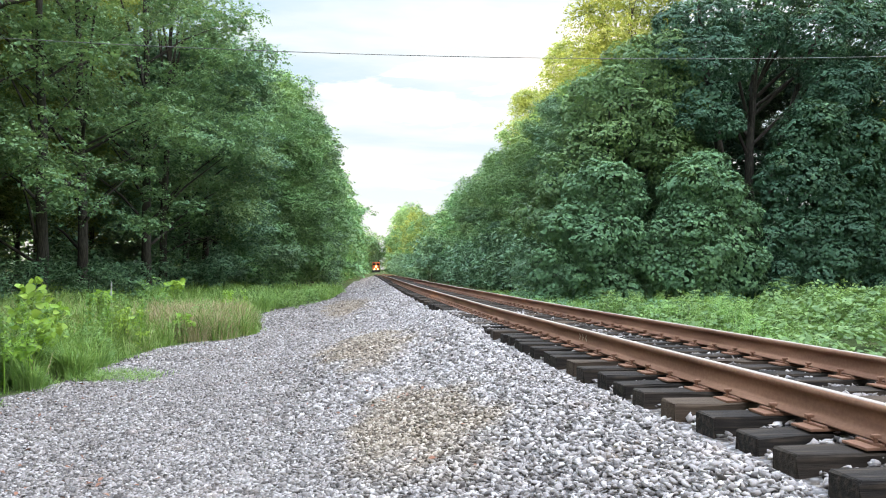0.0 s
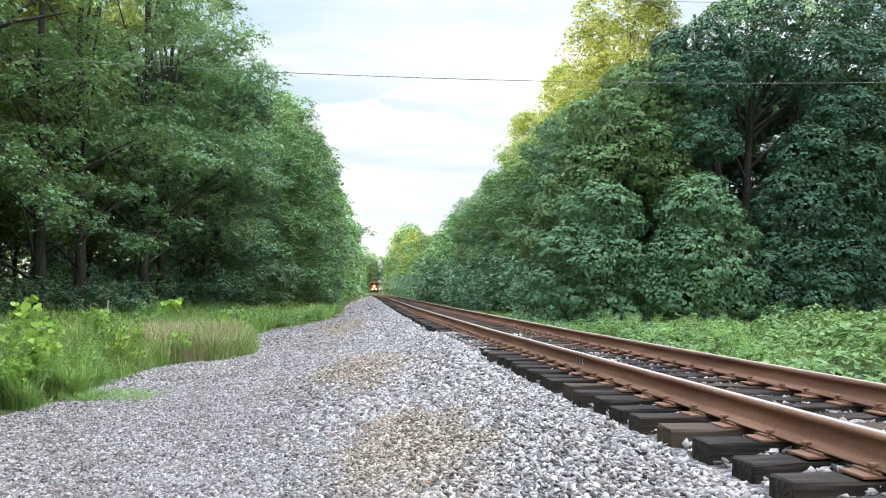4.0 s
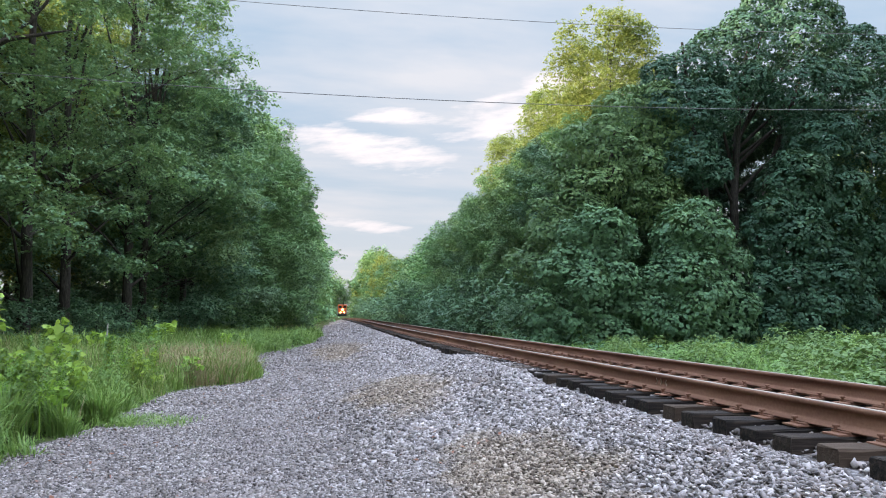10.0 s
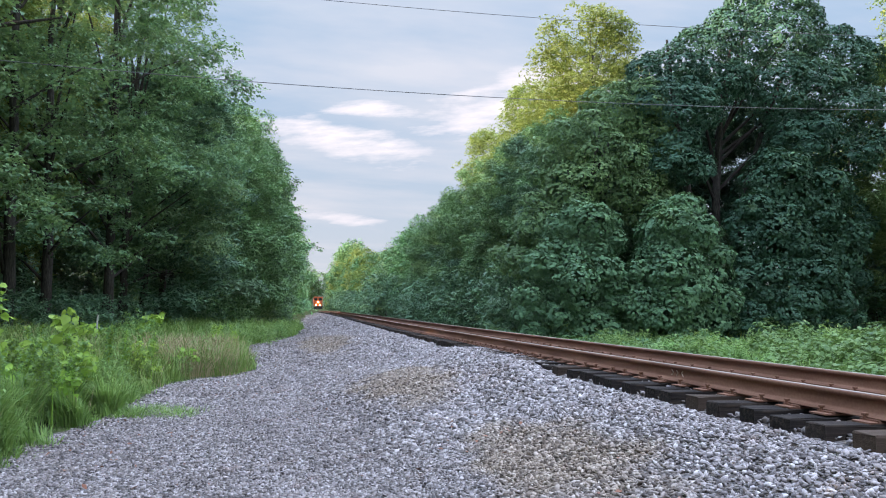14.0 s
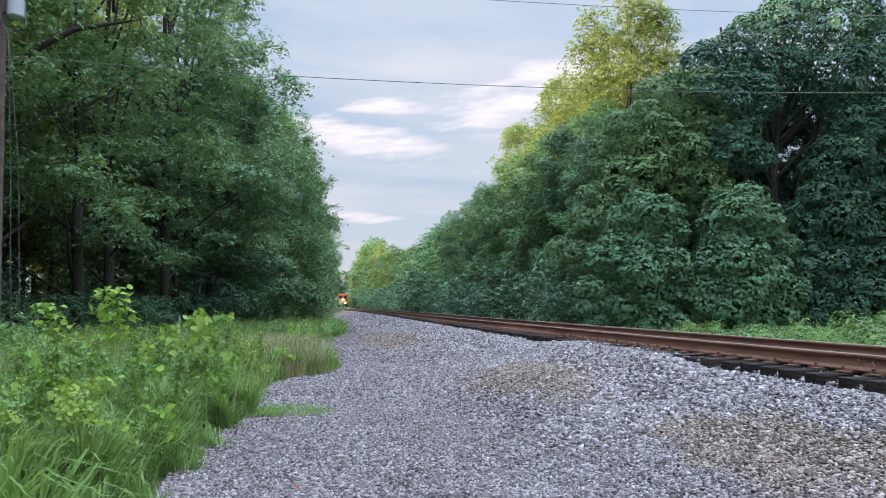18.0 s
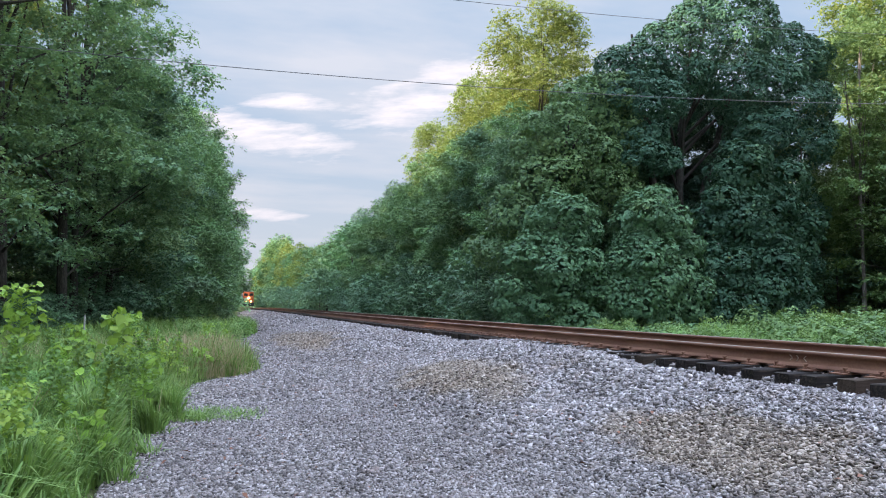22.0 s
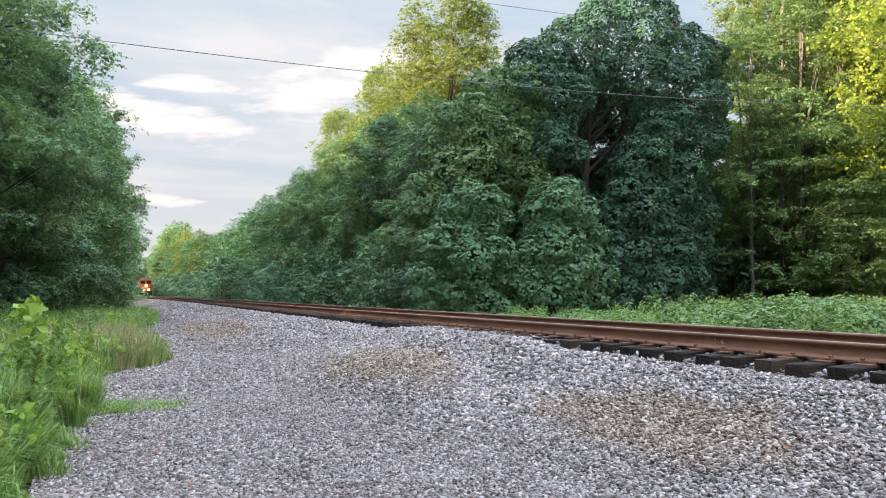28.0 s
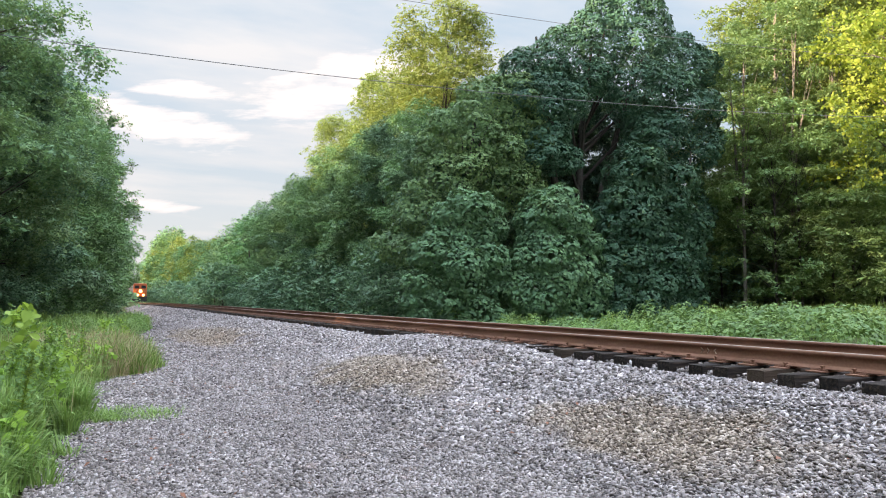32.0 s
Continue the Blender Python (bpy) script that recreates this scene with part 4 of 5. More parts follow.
# ---- climbing and creeping vines ----
def draped(rng, blobs, per, size, floor=0.0, under=-1.0):
    """Leaves laid like shingles over rounded mounds: blobs of (x, y, z, rx, ry, rz)."""
    vs, fs, at0 = [], [], 0
    blobs = np.array(blobs, float)
    for k, (x, y, z, rx, ry, rz) in enumerate(blobs):
        n = int(per * 4 * np.pi * ((rx * ry) ** 1.6 / 3 + (rx * rz) ** 1.6 / 3 + (ry * rz) ** 1.6 / 3) ** (1 / 1.6))
        d = unit(rng.normal(size=(n, 3)))
        lump = 1 + 0.07 * np.sin(d[:, 0] * 7 + k) + 0.07 * np.sin(d[:, 2] * 9 + 2 * k) + 0.06 * np.sin(d[:, 1] * 8 - k) + rng.normal(0, 0.025, n)
        p = np.array([x, y, z]) + d * np.array([rx, ry, rz]) * lump[:, None]
        bare = np.sin(p @ np.array([5.1, 3.3, 6.7]) + k) + np.sin(p @ np.array([-4.3, 5.9, 4.1])) + np.sin(p @ np.array([2.9, -6.1, 7.9]) - k)
        keep = (bare > -1.95 + rng.normal(0, 0.25, n)) & (p[:, 2] > floor) & (d[:, 2] > under + rng.uniform(-0.25, 0.25, n))
        for j, (x2, y2, z2, a2, b2, c2) in enumerate(blobs):
            if j != k:
                keep &= (((p - (x2, y2, z2)) / (a2, b2, c2)) ** 2).sum(1) > 0.8
        p, d = p[keep], d[keep]
        n = len(p)
        normal = unit(unit(d / np.array([rx, ry, rz])) + np.array([0, 0, 0.5]) + rng.normal(size=(n, 3)) * 0.32)
        v, f = leaves(rng, p, normal, rng.uniform(0.7, 1.3, n) * size, 0.85)
        vs.append(v)
        fs.append(f + at0)
        at0 += len(v)
    return np.concatenate(vs), np.concatenate(fs)


def lobes(rng, mounds, deep, tufts=10):
    """Breaks each mound (x, y, z, r) into a core and several smaller tufts on its upper side."""
    out = []
    for x, y, z, r in mounds:
        out.append((x, y, z, r * 0.8, r * 0.8 * deep, r * 0.72))
        d = unit(rng.normal(size=(tufts, 3)) + np.array([0, -0.5, 0.3]))
        for k in range(tufts):
            q = r * rng.uniform(0.22, 0.46)
            out.append((x + d[k, 0] * r * 0.76, y + d[k, 1] * r * 0.76 * deep, z + d[k, 2] * r * 0.7, q, q, q * 0.85))
    return out


def make_great_tree():
    rng = np.random.default_rng(91)
    tree = tagged(new("tree"), "great dark spreading tree overgrown with climbing vines", "tree")
    dome = [(19.1, 33.4, 15.0, 2.6), (20.6, 33.6, 15.5, 1.6), (16.9, 33.4, 13.9, 2.2), (14.8, 33.6, 13.0, 2.1), (13.1, 33.8, 12.0, 1.9), (23.1, 34.0, 13.8, 2.1), (25.2, 34.6, 14.4, 1.6), (23.7, 34.2, 15.0, 1.4), (18.2, 33.6, 15.9, 1.9)]
    middle = [(13.4, 32.4, 10.4, 2.1), (18.7, 32.0, 11.9, 2.3), (21.2, 32.4, 11.6, 2.1), (23.3, 33.0, 10.8, 1.9), (15.9, 32.4, 11.9, 1.4)]
    lower = [(12.9, 32.2, 8.2, 1.6), (19.6, 31.8, 9.4, 2.0), (22.1, 32.2, 8.9, 1.9), (14.0, 32.0, 7.7, 1.0), (23.4, 33.4, 6.0, 1.6), (22.4, 33.2, 3.4, 1.6)]
    behind = [(14.0, 37.5, 11.0, 2.4), (18.5, 38.0, 12.6, 2.6), (22.5, 37.5, 11.5, 2.4), (11.0, 37.0, 8.0, 2.2), (20.5, 36.5, 7.0, 2.2), (13.0, 36.5, 5.0, 2.2), (9.0, 36.5, 5.0, 2.0), (23.0, 37.0, 6.0, 2.0), (17.0, 37.5, 6.0, 2.3), (16.4, 38.0, 9.2, 2.2)]
    v, f = draped(rng, lobes(rng, dome + middle + lower + behind, 0.9), 185, 0.132, 0.3, -0.6)
    # the dark leaf colour carries the shade of this crown
    array_part("crown", v, f, VINE_SHADED, tree)
    pieces = []
    for ox, oy in ((0.0, 0.0), (0.5, 0.3), (-0.5, 0.2)):
        pieces.append(tube([(16.4 + ox, 34.2 + oy, -0.5), (16.5 + ox * 1.4, 34.2, 3.0), (16.4 + ox * 3, 34.0, 7.0), (16.6 + ox * 5, 33.8, 11.0), (17.2 + ox * 7, 33.8, 14.5)], [0.34, 0.25, 0.19, 0.13, 0.06], 10))
    for x, y, z, r in dome + middle[::2]:
        z0 = max(2.5, z * 0.62)
        pieces.append(tube([(16.5, 34.1, z0), ((16.5 + x) / 2, (34.1 + y) / 2, (z0 + z) / 2 + 0.4), (x, y + 0.2, z)], [0.09, 0.06, 0.02], 6))
    v, f = joined(pieces)
    array_part("trunk", v, f, BARK, tree, "", True)


make_great_tree()


def make_side_tree():
    """The lighter tree that leans against the great one."""
    rng = np.random.default_rng(93)
    tree = tagged(new("tree"), "fresh green spreading tree leaning against the dark overgrown one", "tree")
    crown = [(11.0, 33.0, 10.4, 1.9), (9.3, 33.4, 9.0, 1.7), (10.3, 32.6, 7.8, 1.7), (8.4, 33.0, 6.6, 1.6), (7.2, 33.6, 5.4, 1.5), (11.6, 32.4, 6.4, 1.4), (8.6, 34.0, 8.0, 1.5), (6.6, 34.4, 3.6, 1.4), (12.2, 33.0, 9.0, 1.5)]
    v, f = draped(rng, lobes(rng, crown, 0.95, 12), 165, 0.135, 0.3, -0.55)
    array_part("crown", v, f, LEAF_MID, tree)
    pieces = [tube([(9.6, 35.0, -0.4), (9.7, 34.8, 3.0), (9.9, 34.4, 6.5), (10.3, 34.0, 10.0)], [0.22, 0.18, 0.13, 0.05], 10)]
    for x, y, z, r in crown:
        pieces.append(tube([(9.7, 34.7, z * 0.6), ((9.7 + x) / 2, (34.7 + y) / 2, z * 0.82), (x, y, z)], [0.07, 0.05, 0.02], 6))
    v, f = joined(pieces)
    array_part("trunk", v, f, BARK, tree, "", True)


make_side_tree()


def hang_vines():
    rng = np.random.default_rng(41)
    curtains = (("dense climbing vine draped in a rounded hump over shrubs", [(8.2, 30.6, 4.4, 1.7), (7.5, 30.4, 2.6, 1.9), (6.3, 30.8, 1.2, 1.5), (9.0, 30.2, 1.8, 1.4), (7.9, 30.2, 0.6, 1.6)]),
                ("dense climbing vine draped in a rounded hump over shrubs", [(11.7, 29.9, 4.4, 1.8), (11.2, 29.6, 2.7, 2.0), (13.0, 29.8, 2.9, 1.5), (10.2, 29.6, 1.4, 1.5), (13.1, 29.6, 1.1, 1.6), (11.6, 29.4, 0.8, 1.7)]),
                ("dense climbing vine hanging like a curtain from the great tree", [(17.6, 31.0, 7.0, 2.0), (16.9, 30.8, 4.9, 2.1), (19.3, 31.2, 6.4, 2.0), (18.0, 30.8, 2.6, 2.1), (15.9, 30.6, 2.4, 1.8), (20.5, 31.4, 4.2, 1.9), (17.1, 30.4, 1.0, 1.9), (20.0, 31.0, 1.8, 1.8), (15.0, 30.4, 0.9, 1.5)]))
    for label, mounds in curtains:
        v, f = draped(rng, lobes(rng, mounds, 1.0, 9), 140, 0.155, -0.3, -0.7)
        # the curtain takes the dark leaves: shade under the overhang put into colour
        tagged(array_part("climbing_vine", v, f, VINE_SHADED if "curtain" in label else VINE_LIGHT, None, label), category="vine", kind="stuff")
    def mound(u, y, wide, high):
        return (u + float(track_x(y)), y, float(land(np.array(u), np.array(y))) - 0.1, wide * rng.uniform(0.8, 1.2), wide * rng.uniform(0.8, 1.2), high)

    near, shaded = [], []
    for k in range(100):
        y = rng.uniform(9, 24)
        near.append(mound(rng.uniform(4.2, 9.5) if rng.random() < 0.6 else rng.uniform(9, 22), y, rng.uniform(0.6, 1.4), rng.uniform(0.35, 0.75)))
    for k in range(30):
        y = rng.uniform(13, 23.5)
        near.append(mound(rng.uniform(7.5, 11.0) + max(0.0, y - 15) * rng.uniform(0.0, 1.2), y, rng.uniform(0.7, 1.3), rng.uniform(0.75, 1.15)))
    # creepers under the trees, their shade put into a darker leaf colour
    for k in range(46):
        y = rng.uniform(24.5, 36)
        shaded.append(mound(rng.uniform(4.4, 7.0) if y > 28 else rng.uniform(4.4, 19), y, rng.uniform(0.6, 1.2), rng.uniform(0.35, 0.7)))
    v, f = draped(rng, near, 110, 0.11, -0.3)
    tagged(array_part("creeping_vine", v, f, CREEPER, None, "bright green creeping vines in low mounds beside the track"), category="vine", kind="stuff")
    v, f = draped(rng, shaded, 100, 0.12, -0.3)
    tagged(array_part("creeping_vine", v, f, VINE_LIGHT, None, "creeping vines at the foot of the overgrown trees, coloured darker for shade"), category="vine", kind="stuff")


hang_vines()


# ---- grass and weeds ----
def blades(rng, x, y, height, width, bend, away=None):
    """Grass blades: two tapering, bending pieces each."""
    n = len(x)
    z = soil_height(x, y) - 0.03
    a = rng.uniform(0, 2 * np.pi, n) if away is None else away + rng.normal(0, 0.6, n)
    face = a + rng.normal(0, 0.9, n)
    way = np.stack([np.cos(a), np.sin(a), np.zeros(n)], -1)
    side = np.stack([-np.sin(face), np.cos(face), np.zeros(n)], -1) * width[:, None] * 0.5
    root = np.stack([x, y, z], -1)
    up = np.array([0, 0, 1.0])
    low = root + up * (height * 0.45)[:, None] + way * (height * bend * 0.16)[:, None]
    mid = root + up * (height * (0.82 - 0.12 * bend))[:, None] + way * (height * bend * 0.52)[:, None]
    tip = root + up * (height * (1.0 - 0.42 * bend))[:, None] + way * (height * bend)[:, None]
    v = np.stack([root - side, root + side, low + side, low - side, mid + side * 0.75, mid - side * 0.75, tip + side * 0.1, tip - side * 0.1], 1).reshape(-1, 3)
    f = (np.array([[0, 1, 2, 3], [3, 2, 4, 5], [5, 4, 6, 7]])[None] + (np.arange(n) * 8)[:, None, None]).reshape(-1, 4)
    return v, f


def tufted(rng, n, x0, x1, y0, y1, tufts, spread):
    tx, ty = rng.uniform(x0, x1, tufts), rng.uniform(y0, y1, tufts)
    k = rng.integers(0, tufts, n)
    ox, oy = rng.normal(0, spread, n), rng.normal(0, spread, n)
    return tx[k] + ox, ty[k] + oy, np.arctan2(oy, ox), rng.uniform(0.6, 1.15, tufts)[k]


def sow():
    rng = np.random.default_rng(77)

    def field(n, x0, x1, y0, y1, tufts, spread, low, high, wide, mat, label, inside=0.05, bend=(0.15, 0.8)):
        x, y, away, tall = tufted(rng, n, x0, x1, y0, y1, tufts, spread)
        inset = gravel_edge(y) - (x - track_x(y))
        inset = inset + 0.12 * np.sin(1.9 * y + 1.0) + 0.10 * np.sin(4.3 * y) + 0.08 * np.sin(9.1 * y + x)
        keep = inset > inside + rng.normal(0, 0.16, n)
        x, y, away, tall = x[keep], y[keep], away[keep], (tall * np.clip(0.42 + inset * 1.3, 0.25, 1.0))[keep]
        m = len(x)
        v, f = blades(rng, x, y, rng.uniform(low, high, m) * tall, rng.uniform(0.6, 1.4, m) * wide, rng.uniform(*bend, m), away)
        tagged(array_part("grass", v, f, mat, None, label), category="grass", kind="stuff")

    field(30000, -13.5, -7.0, 6.0, 15.5, 190, 0.11, 0.25, 0.85, 0.019, GRASS, "tall lush green grass arching beside the gravel", 0.05, (0.2, 1.0))
    field(20000, -10.8, -7.0, 6.5, 14.0, 60, 0.09, 0.55, 1.0, 0.016, GRASS, "tall bushy green grass in thick arching tufts", 0.12, (0.2, 0.75))
    field(20000, -12.5, -6.9, 7.0, 20.5, 1100, 0.2, 0.10, 0.32, 0.014, GRASS, "short dense grass under the taller weeds", 0.0, (0.3, 1.0))
    field(28000, -15.0, -5.0, 14.0, 27.0, 380, 0.22, 0.45, 1.1, 0.017, GRASS, "tall green grass and weeds beside the gravel", 0.05, (0.2, 1.0))
    field(26000, -17.0, -2.6, 26.0, 62.0, 420, 0.32, 0.45, 1.05, 0.028, GRASS, "dark green grass along the foot of the trees", 0.05, (0.2, 1.0))
    field(4600, -8.2, -5.6, 20.0, 25.5, 70, 0.22, 0.7, 1.1, 0.014, DRY, "dry reddish seeding grass")
    field(11000, -8.5, -4.0, 5.0, 42.0, 320, 0.16, 0.20, 0.34, 0.011, GRASS, "short sparse grass creeping into the gravel", -0.38, (0.3, 1.0))
    field(1800, -12, -6, 9, 24, 90, 0.2, 0.8, 1.3, 0.007, DRY, "dry pale grass stalks")
    x, y, away, tall = tufted(rng, 2400, -7.1, -5.75, 13.2, 14.3, 34, 0.11)
    keep = rng.uniform(0, 1, len(x)) < np.clip((-5.7 - x) / 1.1, 0.1, 1)
    x, y, away = x[keep], y[keep], away[keep]
    v, f = blades(rng, x, y, rng.uniform(0.05, 0.20, len(x)) + 0.15, np.full(len(x), 0.010), rng.uniform(0.3, 1.0, len(x)), away)
    tagged(array_part("grass", v, f, GRASS, None, "thin tongue of short grass growing over the gravel"), category="grass", kind="stuff")
    x, y, away, tall = tufted(rng, 9000, 3.9, 12, 8, 42, 240, 0.22)
    v, f = blades(rng, x, y, rng.uniform(0.3, 0.75, len(x)), np.full(len(x), 0.014), rng.uniform(0.2, 0.8, len(x)))
    tagged(array_part("grass", v, f, GRASS, None, "bright green grass among the creeping vines"), category="grass", kind="stuff")
    x, y, away, tall = tufted(rng, 9000, 12, 40, 16, 44, 200, 0.5)
    v, f = blades(rng, x, y, rng.uniform(0.3, 0.8, len(x)), np.full(len(x), 0.030), rng.uniform(0.2, 0.8, len(x)))
    tagged(array_part("grass", v, f, GRASS, None, "grass of the clearing at the edge of the wood"), category="grass", kind="stuff")


sow()


def make_sapling(seed, x, y, top, spread, count, size, mat, label):
    """A young broad-leaved plant: a bent stem, side twigs, and large single leaves."""
    rng = np.random.default_rng(seed)
    z = float(soil_height(np.array(x), np.array(y)))
    h = top - z
    plant = tagged(new("sapling"), label, "plant")
    plant.location = (x, y, z)
    ts = np.linspace(0, 1, 7)
    bend = rng.normal(0, 0.10, 2)
    stem = np.stack([bend[0] * ts ** 2 * h, bend[1] * ts ** 2 * h, ts * h - 0.05], -1)
    pieces = [tube(stem, 0.012 * (1.2 - ts), 6)]
    at = []
    for k in range(count):
        t = rng.uniform(0.3, 1.0) ** 0.7
        root = np.array([bend[0] * t ** 2 * h, bend[1] * t ** 2 * h, t * h])
        a = rng.uniform(0, 6.28)
        reach = spread * rng.uniform(0.35, 1.0) * (1.25 - t * 0.8)
        tip = root + np.array([math.cos(a) * reach, math.sin(a) * reach, reach * rng.uniform(0.1, 0.55)])
        if tip[2] > h + 0.05:
            tip[2] = h + 0.05
        pieces.append(tube([root, (root + tip) / 2 + (0, 0, 0.02), tip], [0.005, 0.004, 0.002], 4))
        at.append(tip)
    at = np.array(at)
    v, f = joined(pieces)
    array_part("stem", v, f, WEED, plant, "", True)
    normal = unit(rng.normal(size=(count, 3)) * 0.6 + np.array([0, -0.25, 0.8]))
    v, f = broad_leaves(rng, at, normal, rng.uniform(0.6, 1.2, count) * size)
    array_part("foliage", v, f, mat, plant)
    return plant


YOUNG = "young broad-leaved plant with large light green leaves"
for seed, x, y, top, spread, count, size in ((1, -7.9, 13.6, 1.02, 0.50, 60, 0.17), (2, -9.4, 14.7, 1.42, 0.60, 95, 0.16), (13, -7.6, 13.0, 0.45, 0.45, 46, 0.15), (15, -7.7, 14.2, 0.40, 0.45, 46, 0.15), (16, -8.5, 13.4, 0.55, 0.45, 40, 0.14), (17, -8.2, 12.2, 0.30, 0.4, 36, 0.14), (3, -9.05, 29.8, 0.80, 0.7, 40, 0.24), (4, -6.63, 19.95, 0.10, 0.35, 50, 0.12),
                                             (5, -7.55, 12.4, 0.15, 0.4, 40, 0.13), (7, -9.9, 24.6, 0.55, 0.5, 50, 0.18), (8, -10.4, 15.6, 1.15, 0.5, 80, 0.13),
                                             (9, -8.4, 10.2, 0.3, 0.4, 40, 0.12), (10, -7.75, 9.4, 0.05, 0.4, 60, 0.11), (11, -8.9, 17.6, 0.5, 0.45, 50, 0.15), (12, -9.8, 11.8, 0.5, 0.45, 40, 0.14)):
    make_sapling(seed, x, y, top, spread, count, size, WEED, YOUNG)

for k in range(64):
    rng = random.Random(1500 + k)
    y = rng.uniform(8.0, 19.0)
    x = float(gravel_edge(y)) - rng.uniform(0.2, 2.6)
    make_sapling(1500 + k, x, y, float(land(np.array(x), np.array(y))) + rng.uniform(0.8, 1.35), 0.16, 150, 0.05, FEATHER, "feathery upright weed with many small narrow leaves")

bm = bmesh.new()
bmesh.ops.create_cone(bm, cap_ends=True, segments=8, radius1=0.028, radius2=0.022, depth=1.5, matrix=pose(0, 0, 0.6, 1.5, 1, 0))
stake = part("stake", bm, WOODPOST)
stake.location = (-9.7, 24.6, float(soil_height(np.array(-9.7), np.array(24.6))) - 0.1)
tagged(stake, "thin weathered grey marker stake standing in the grass", "stake")


# ---- overhead wires ----
def wire(low, radius, label):
    x = np.linspace(-48, 46, 80)
    path = np.stack([x, np.full(80, 20.0), low + 0.0017 * (x + 6) ** 2], -1)
    v, f = tube(path, np.full(80, radius), 6)
    return tagged(array_part("overhead_wire", v, f, CABLE, None, label, True), category="cable", kind="structure")


wire(6.87, 0.0095, "thin dark overhead cable strung across the track")
wire(9.18, 0.0075, "thin dark overhead cable strung across the track")


def make_pole():
    pole = tagged(new("utility_pole"), "brown wooden utility pole carrying a grey transformer can", "utility pole")
    pole.location = (-13.2, 20.3, -0.6)
    hs = np.linspace(0, 11.4, 14)
    v, f = tube(np.stack([-0.016 * hs, 0 * hs, hs], -1), 0.165 - 0.0035 * hs, 14)
    array_part("shaft", v, f, POLE, pole, "dark brown weathered timber shaft", True)
    bm = bmesh.new()
    bmesh.ops.create_cone(bm, cap_ends=True, segments=24, radius1=0.185, radius2=0.185, depth=0.86, matrix=pose(0.25, -0.14, 9.0))
    bmesh.ops.bevel(bm, geom=[e for e in bm.edges if abs(e.verts[0].co.z - e.verts[1].co.z) < 0.01], offset=0.025, segments=2, affect="EDGES")
    can = part("transformer", bm, CAN, pole, "grey enamelled transformer can")
    bm = bmesh.new()
    bmesh.ops.create_cone(bm, cap_ends=True, segments=24, radius1=0.20, radius2=0.15, depth=0.06, matrix=pose(0.25, -0.14, 9.46))
    part("lid", bm, CAN, can)
    for dx in (-0.08, 0.08):
        v, f = tube([(0.25 + dx, -0.14, 9.48), (0.25 + dx, -0.14, 9.56), (0.25 + dx, -0.14, 9.57), (0.25 + dx, -0.14, 9.74)], [0.04, 0.04, 0.025, 0.02], 10)
        array_part("bushing", v, f, CAN, can, "", True)
    for z in (8.72, 9.28):
        bm = bmesh.new()
        box(bm, -0.12, 0.14, -0.12, -0.04, z - 0.03, z + 0.03, 0.008)
        part("bracket", bm, STEEL, pole)
    v, f = tube([(-0.1, -0.16, 8.6), (0.05, -0.2, 8.28), (0.3, -0.22, 8.2), (0.5, -0.18, 8.35), (0.46, -0.15, 8.9), (0.33, -0.14, 9.6)], np.full(6, 0.011), 6)
    array_part("drop_cable", v, f, CABLE, pole, "loose looping cable", True)
    for dx in (0.24, 0.42):
        v, f = tube([(0.1, -0.12, 8.2), (dx, -0.05, 5.0), (dx + 0.15, 0.0, 0.6)], np.full(3, 0.008), 6)
        array_part("down_lead", v, f, CABLE, pole, "", True)


make_pole()


# ---- the train ----
def add_wheels(thing, ys):
    for y in ys:
        for sx in (-0.755, 0.755):
            bm = bmesh.new()
            bmesh.ops.create_cone(bm, cap_ends=True, segments=20, radius1=0.5, radius2=0.5, depth=0.14, matrix=Matrix.Translation((sx, y, 0.5)) @ Matrix.Rotation(radians(90), 4, "Y"))
            part("wheel", bm, STEEL, thing)


def make_wagon():
    wagon = tagged(new("freight_wagon"), "grey boxy freight wagon coupled behind the locomotive", "wagon")
    bm = bmesh.new()
    box(bm, -1.45, 1.45, 0.3, 16.7, 1.1, 4.4, 0.06)
    part("body", bm, WAGON, wagon)
    for k in range(12):
        for sx in (-1.5, 1.5):
            bm = bmesh.new()
            box(bm, sx - 0.05, sx + 0.05, 0.8 + k * 1.36, 0.92 + k * 1.36, 1.15, 4.35)
            part("rib", bm, WAGON, wagon)
    for y0 in (1.0, 13.0):
        bm = bmesh.new()
        box(bm, -1.0, 1.0, y0, y0 + 2.8, 0.45, 1.1, 0.1)
        part("bogie", bm, STEEL, wagon)
    add_wheels(wagon, (1.6, 3.3, 13.7, 15.4))
    return wagon


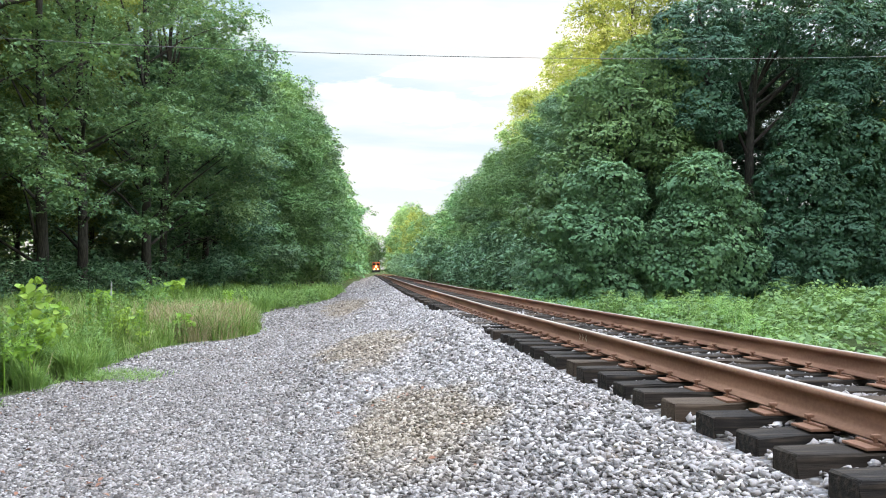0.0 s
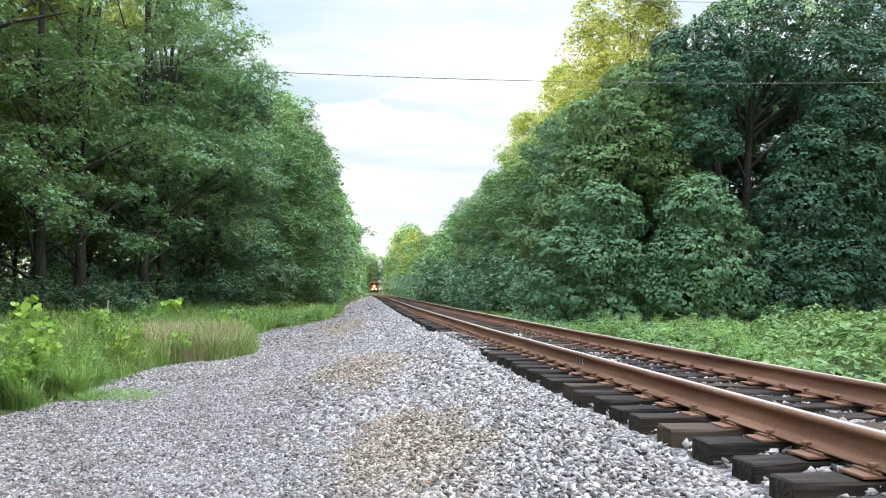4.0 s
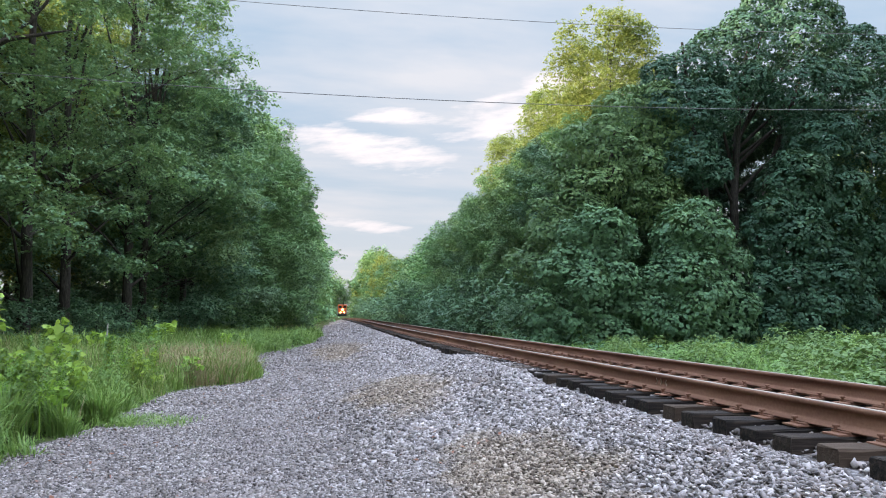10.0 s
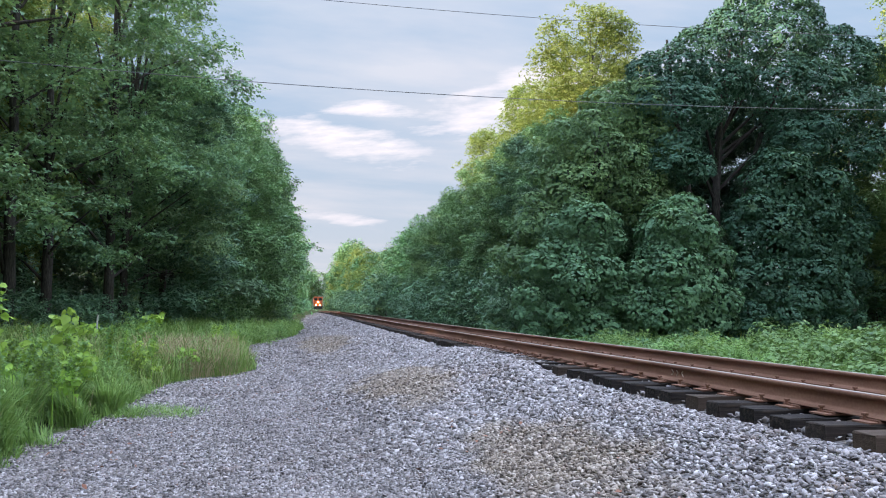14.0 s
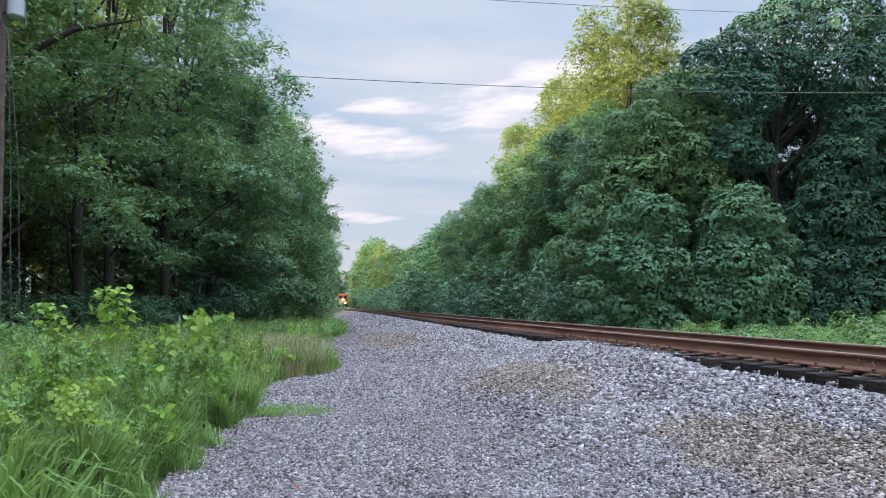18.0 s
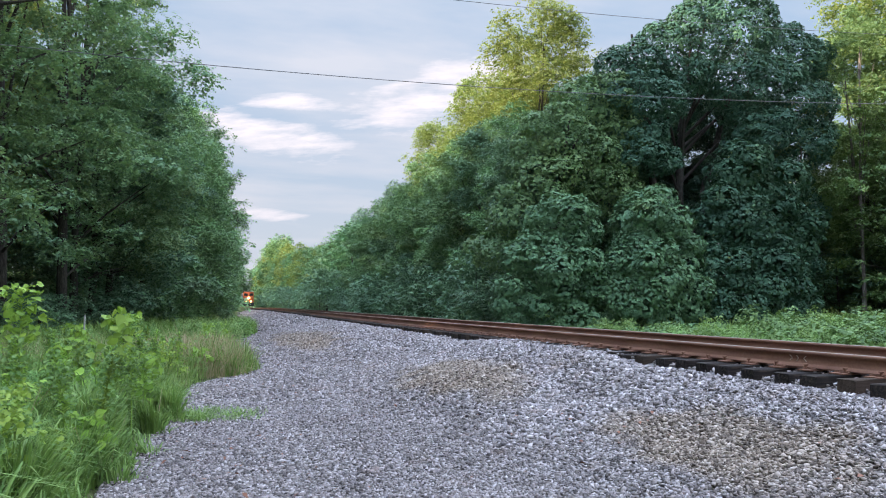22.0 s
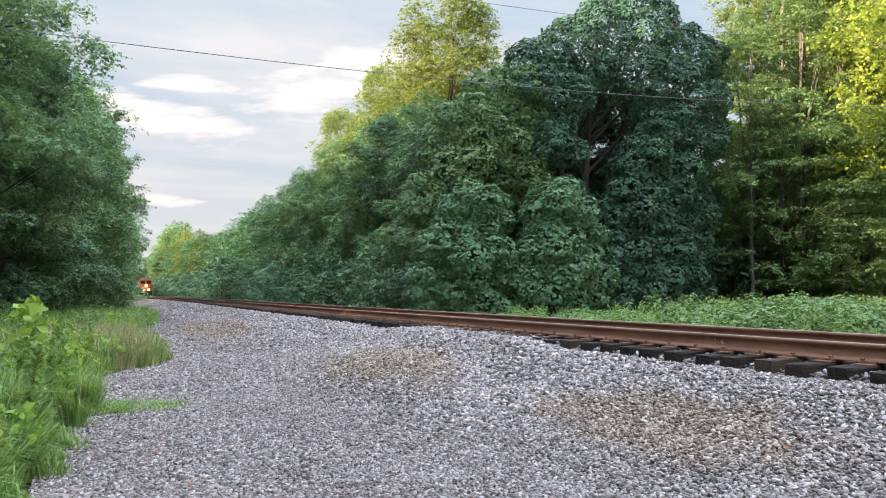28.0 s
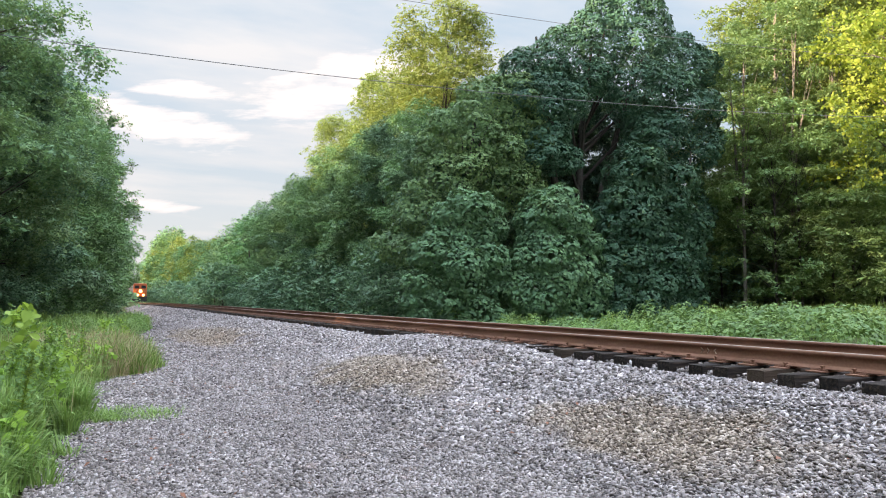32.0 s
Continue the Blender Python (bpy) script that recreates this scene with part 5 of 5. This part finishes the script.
def make_train():
    loco = tagged(new("locomotive"), "orange and black diesel locomotive with glowing headlights", "locomotive")
    bm = bmesh.new()
    box(bm, -1.5, 1.5, 0.4, 20, 1.05, 1.45, 0.05)
    part("underframe", bm, BLACK, loco)
    bm = bmesh.new()
    box(bm, -1.48, 1.48, 2.6, 5.2, 1.45, 4.55, 0.18)
    part("cab", bm, ORANGE, loco, "orange cab")
    bm = bmesh.new()
    box(bm, -0.95, 0.95, 0.7, 2.7, 1.45, 3.05, 0.22)
    part("nose", bm, ORANGE, loco, "orange short hood")
    bm = bmesh.new()
    box(bm, -0.95, 0.95, 5.2, 19.4, 1.45, 4.3, 0.15)
    part("long_hood", bm, ORANGE, loco)
    bm = bmesh.new()
    box(bm, -1.45, 1.45, 0.05, 0.4, 0.25, 1.2, 0.08)
    part("pilot", bm, BLACK, loco, "black snowplough pilot")
    for sx in (-0.75, 0.75):
        bm = bmesh.new()
        box(bm, sx - 0.5, sx + 0.5, 2.57, 2.62, 3.35, 4.05, 0.01)
        part("windscreen", bm, GLASS, loco, "dark windscreen")
    for x, z, r, y in ((0.0, 2.72, 0.36, 0.66), (-0.62, 1.75, 0.28, 0.36), (0.62, 1.75, 0.28, 0.36)):
        bm = bmesh.new()
        bmesh.ops.create_cone(bm, cap_ends=True, segments=20, radius1=r, radius2=r * 0.85, depth=0.12, matrix=Matrix.Translation((x, y, z)) @ Matrix.Rotation(radians(90), 4, "X"))
        part("headlight" if z > 2 else "ditch_light", bm, LAMP, loco, "glowing warm lamp")
    bm = bmesh.new()
    box(bm, -1.1, 1.1, 8.6, 12.2, 0.35, 1.05, 0.15)
    part("fuel_tank", bm, BLACK, loco)
    bm = bmesh.new()
    box(bm, -0.14, 0.14, -0.45, 0.1, 0.72, 1.02, 0.05)
    part("coupler", bm, STEEL, loco)
    for sx in (-1.42, 1.42):
        v, f = tube([(sx, 0.5, 1.4), (sx, 0.5, 2.5), (sx, 2.6, 2.5)], [0.03, 0.03, 0.03], 6)
        array_part("handrail", v, f, STEEL, loco)
    for y0 in (3.0, 13.0):
        bm = bmesh.new()
        box(bm, -1.05, 1.05, y0 - 0.4, y0 + 4.8, 0.45, 0.95, 0.1)
        part("bogie", bm, STEEL, loco)
    add_wheels(loco, (3.4, 5.4, 7.4, 13.4, 15.4, 17.4))
    return loco


train = make_train()
wagons = [make_wagon()]
wagons += [copy_thing(wagons[0], Matrix.Identity(4)) for k in range(2)]


def on_track(y):
    slope = (float(track_x(y + 5)) - float(track_x(y - 5))) / 10
    return pose(float(track_x(y)) + 0.755, y, RAIL_TOP + float(track_z(y)), 0, 0, -math.degrees(math.atan(slope)))


def motions():
    times = [4.0 * k for k in range(9)]
    walk(train, [(t, on_track(300 - 105 * (t / 32.0))) for t in times])
    for k, wagon in enumerate(wagons):
        walk(wagon, [(t, on_track(300 - 105 * (t / 32.0) + 20.6 + 17.4 * k)) for t in times])


motions()
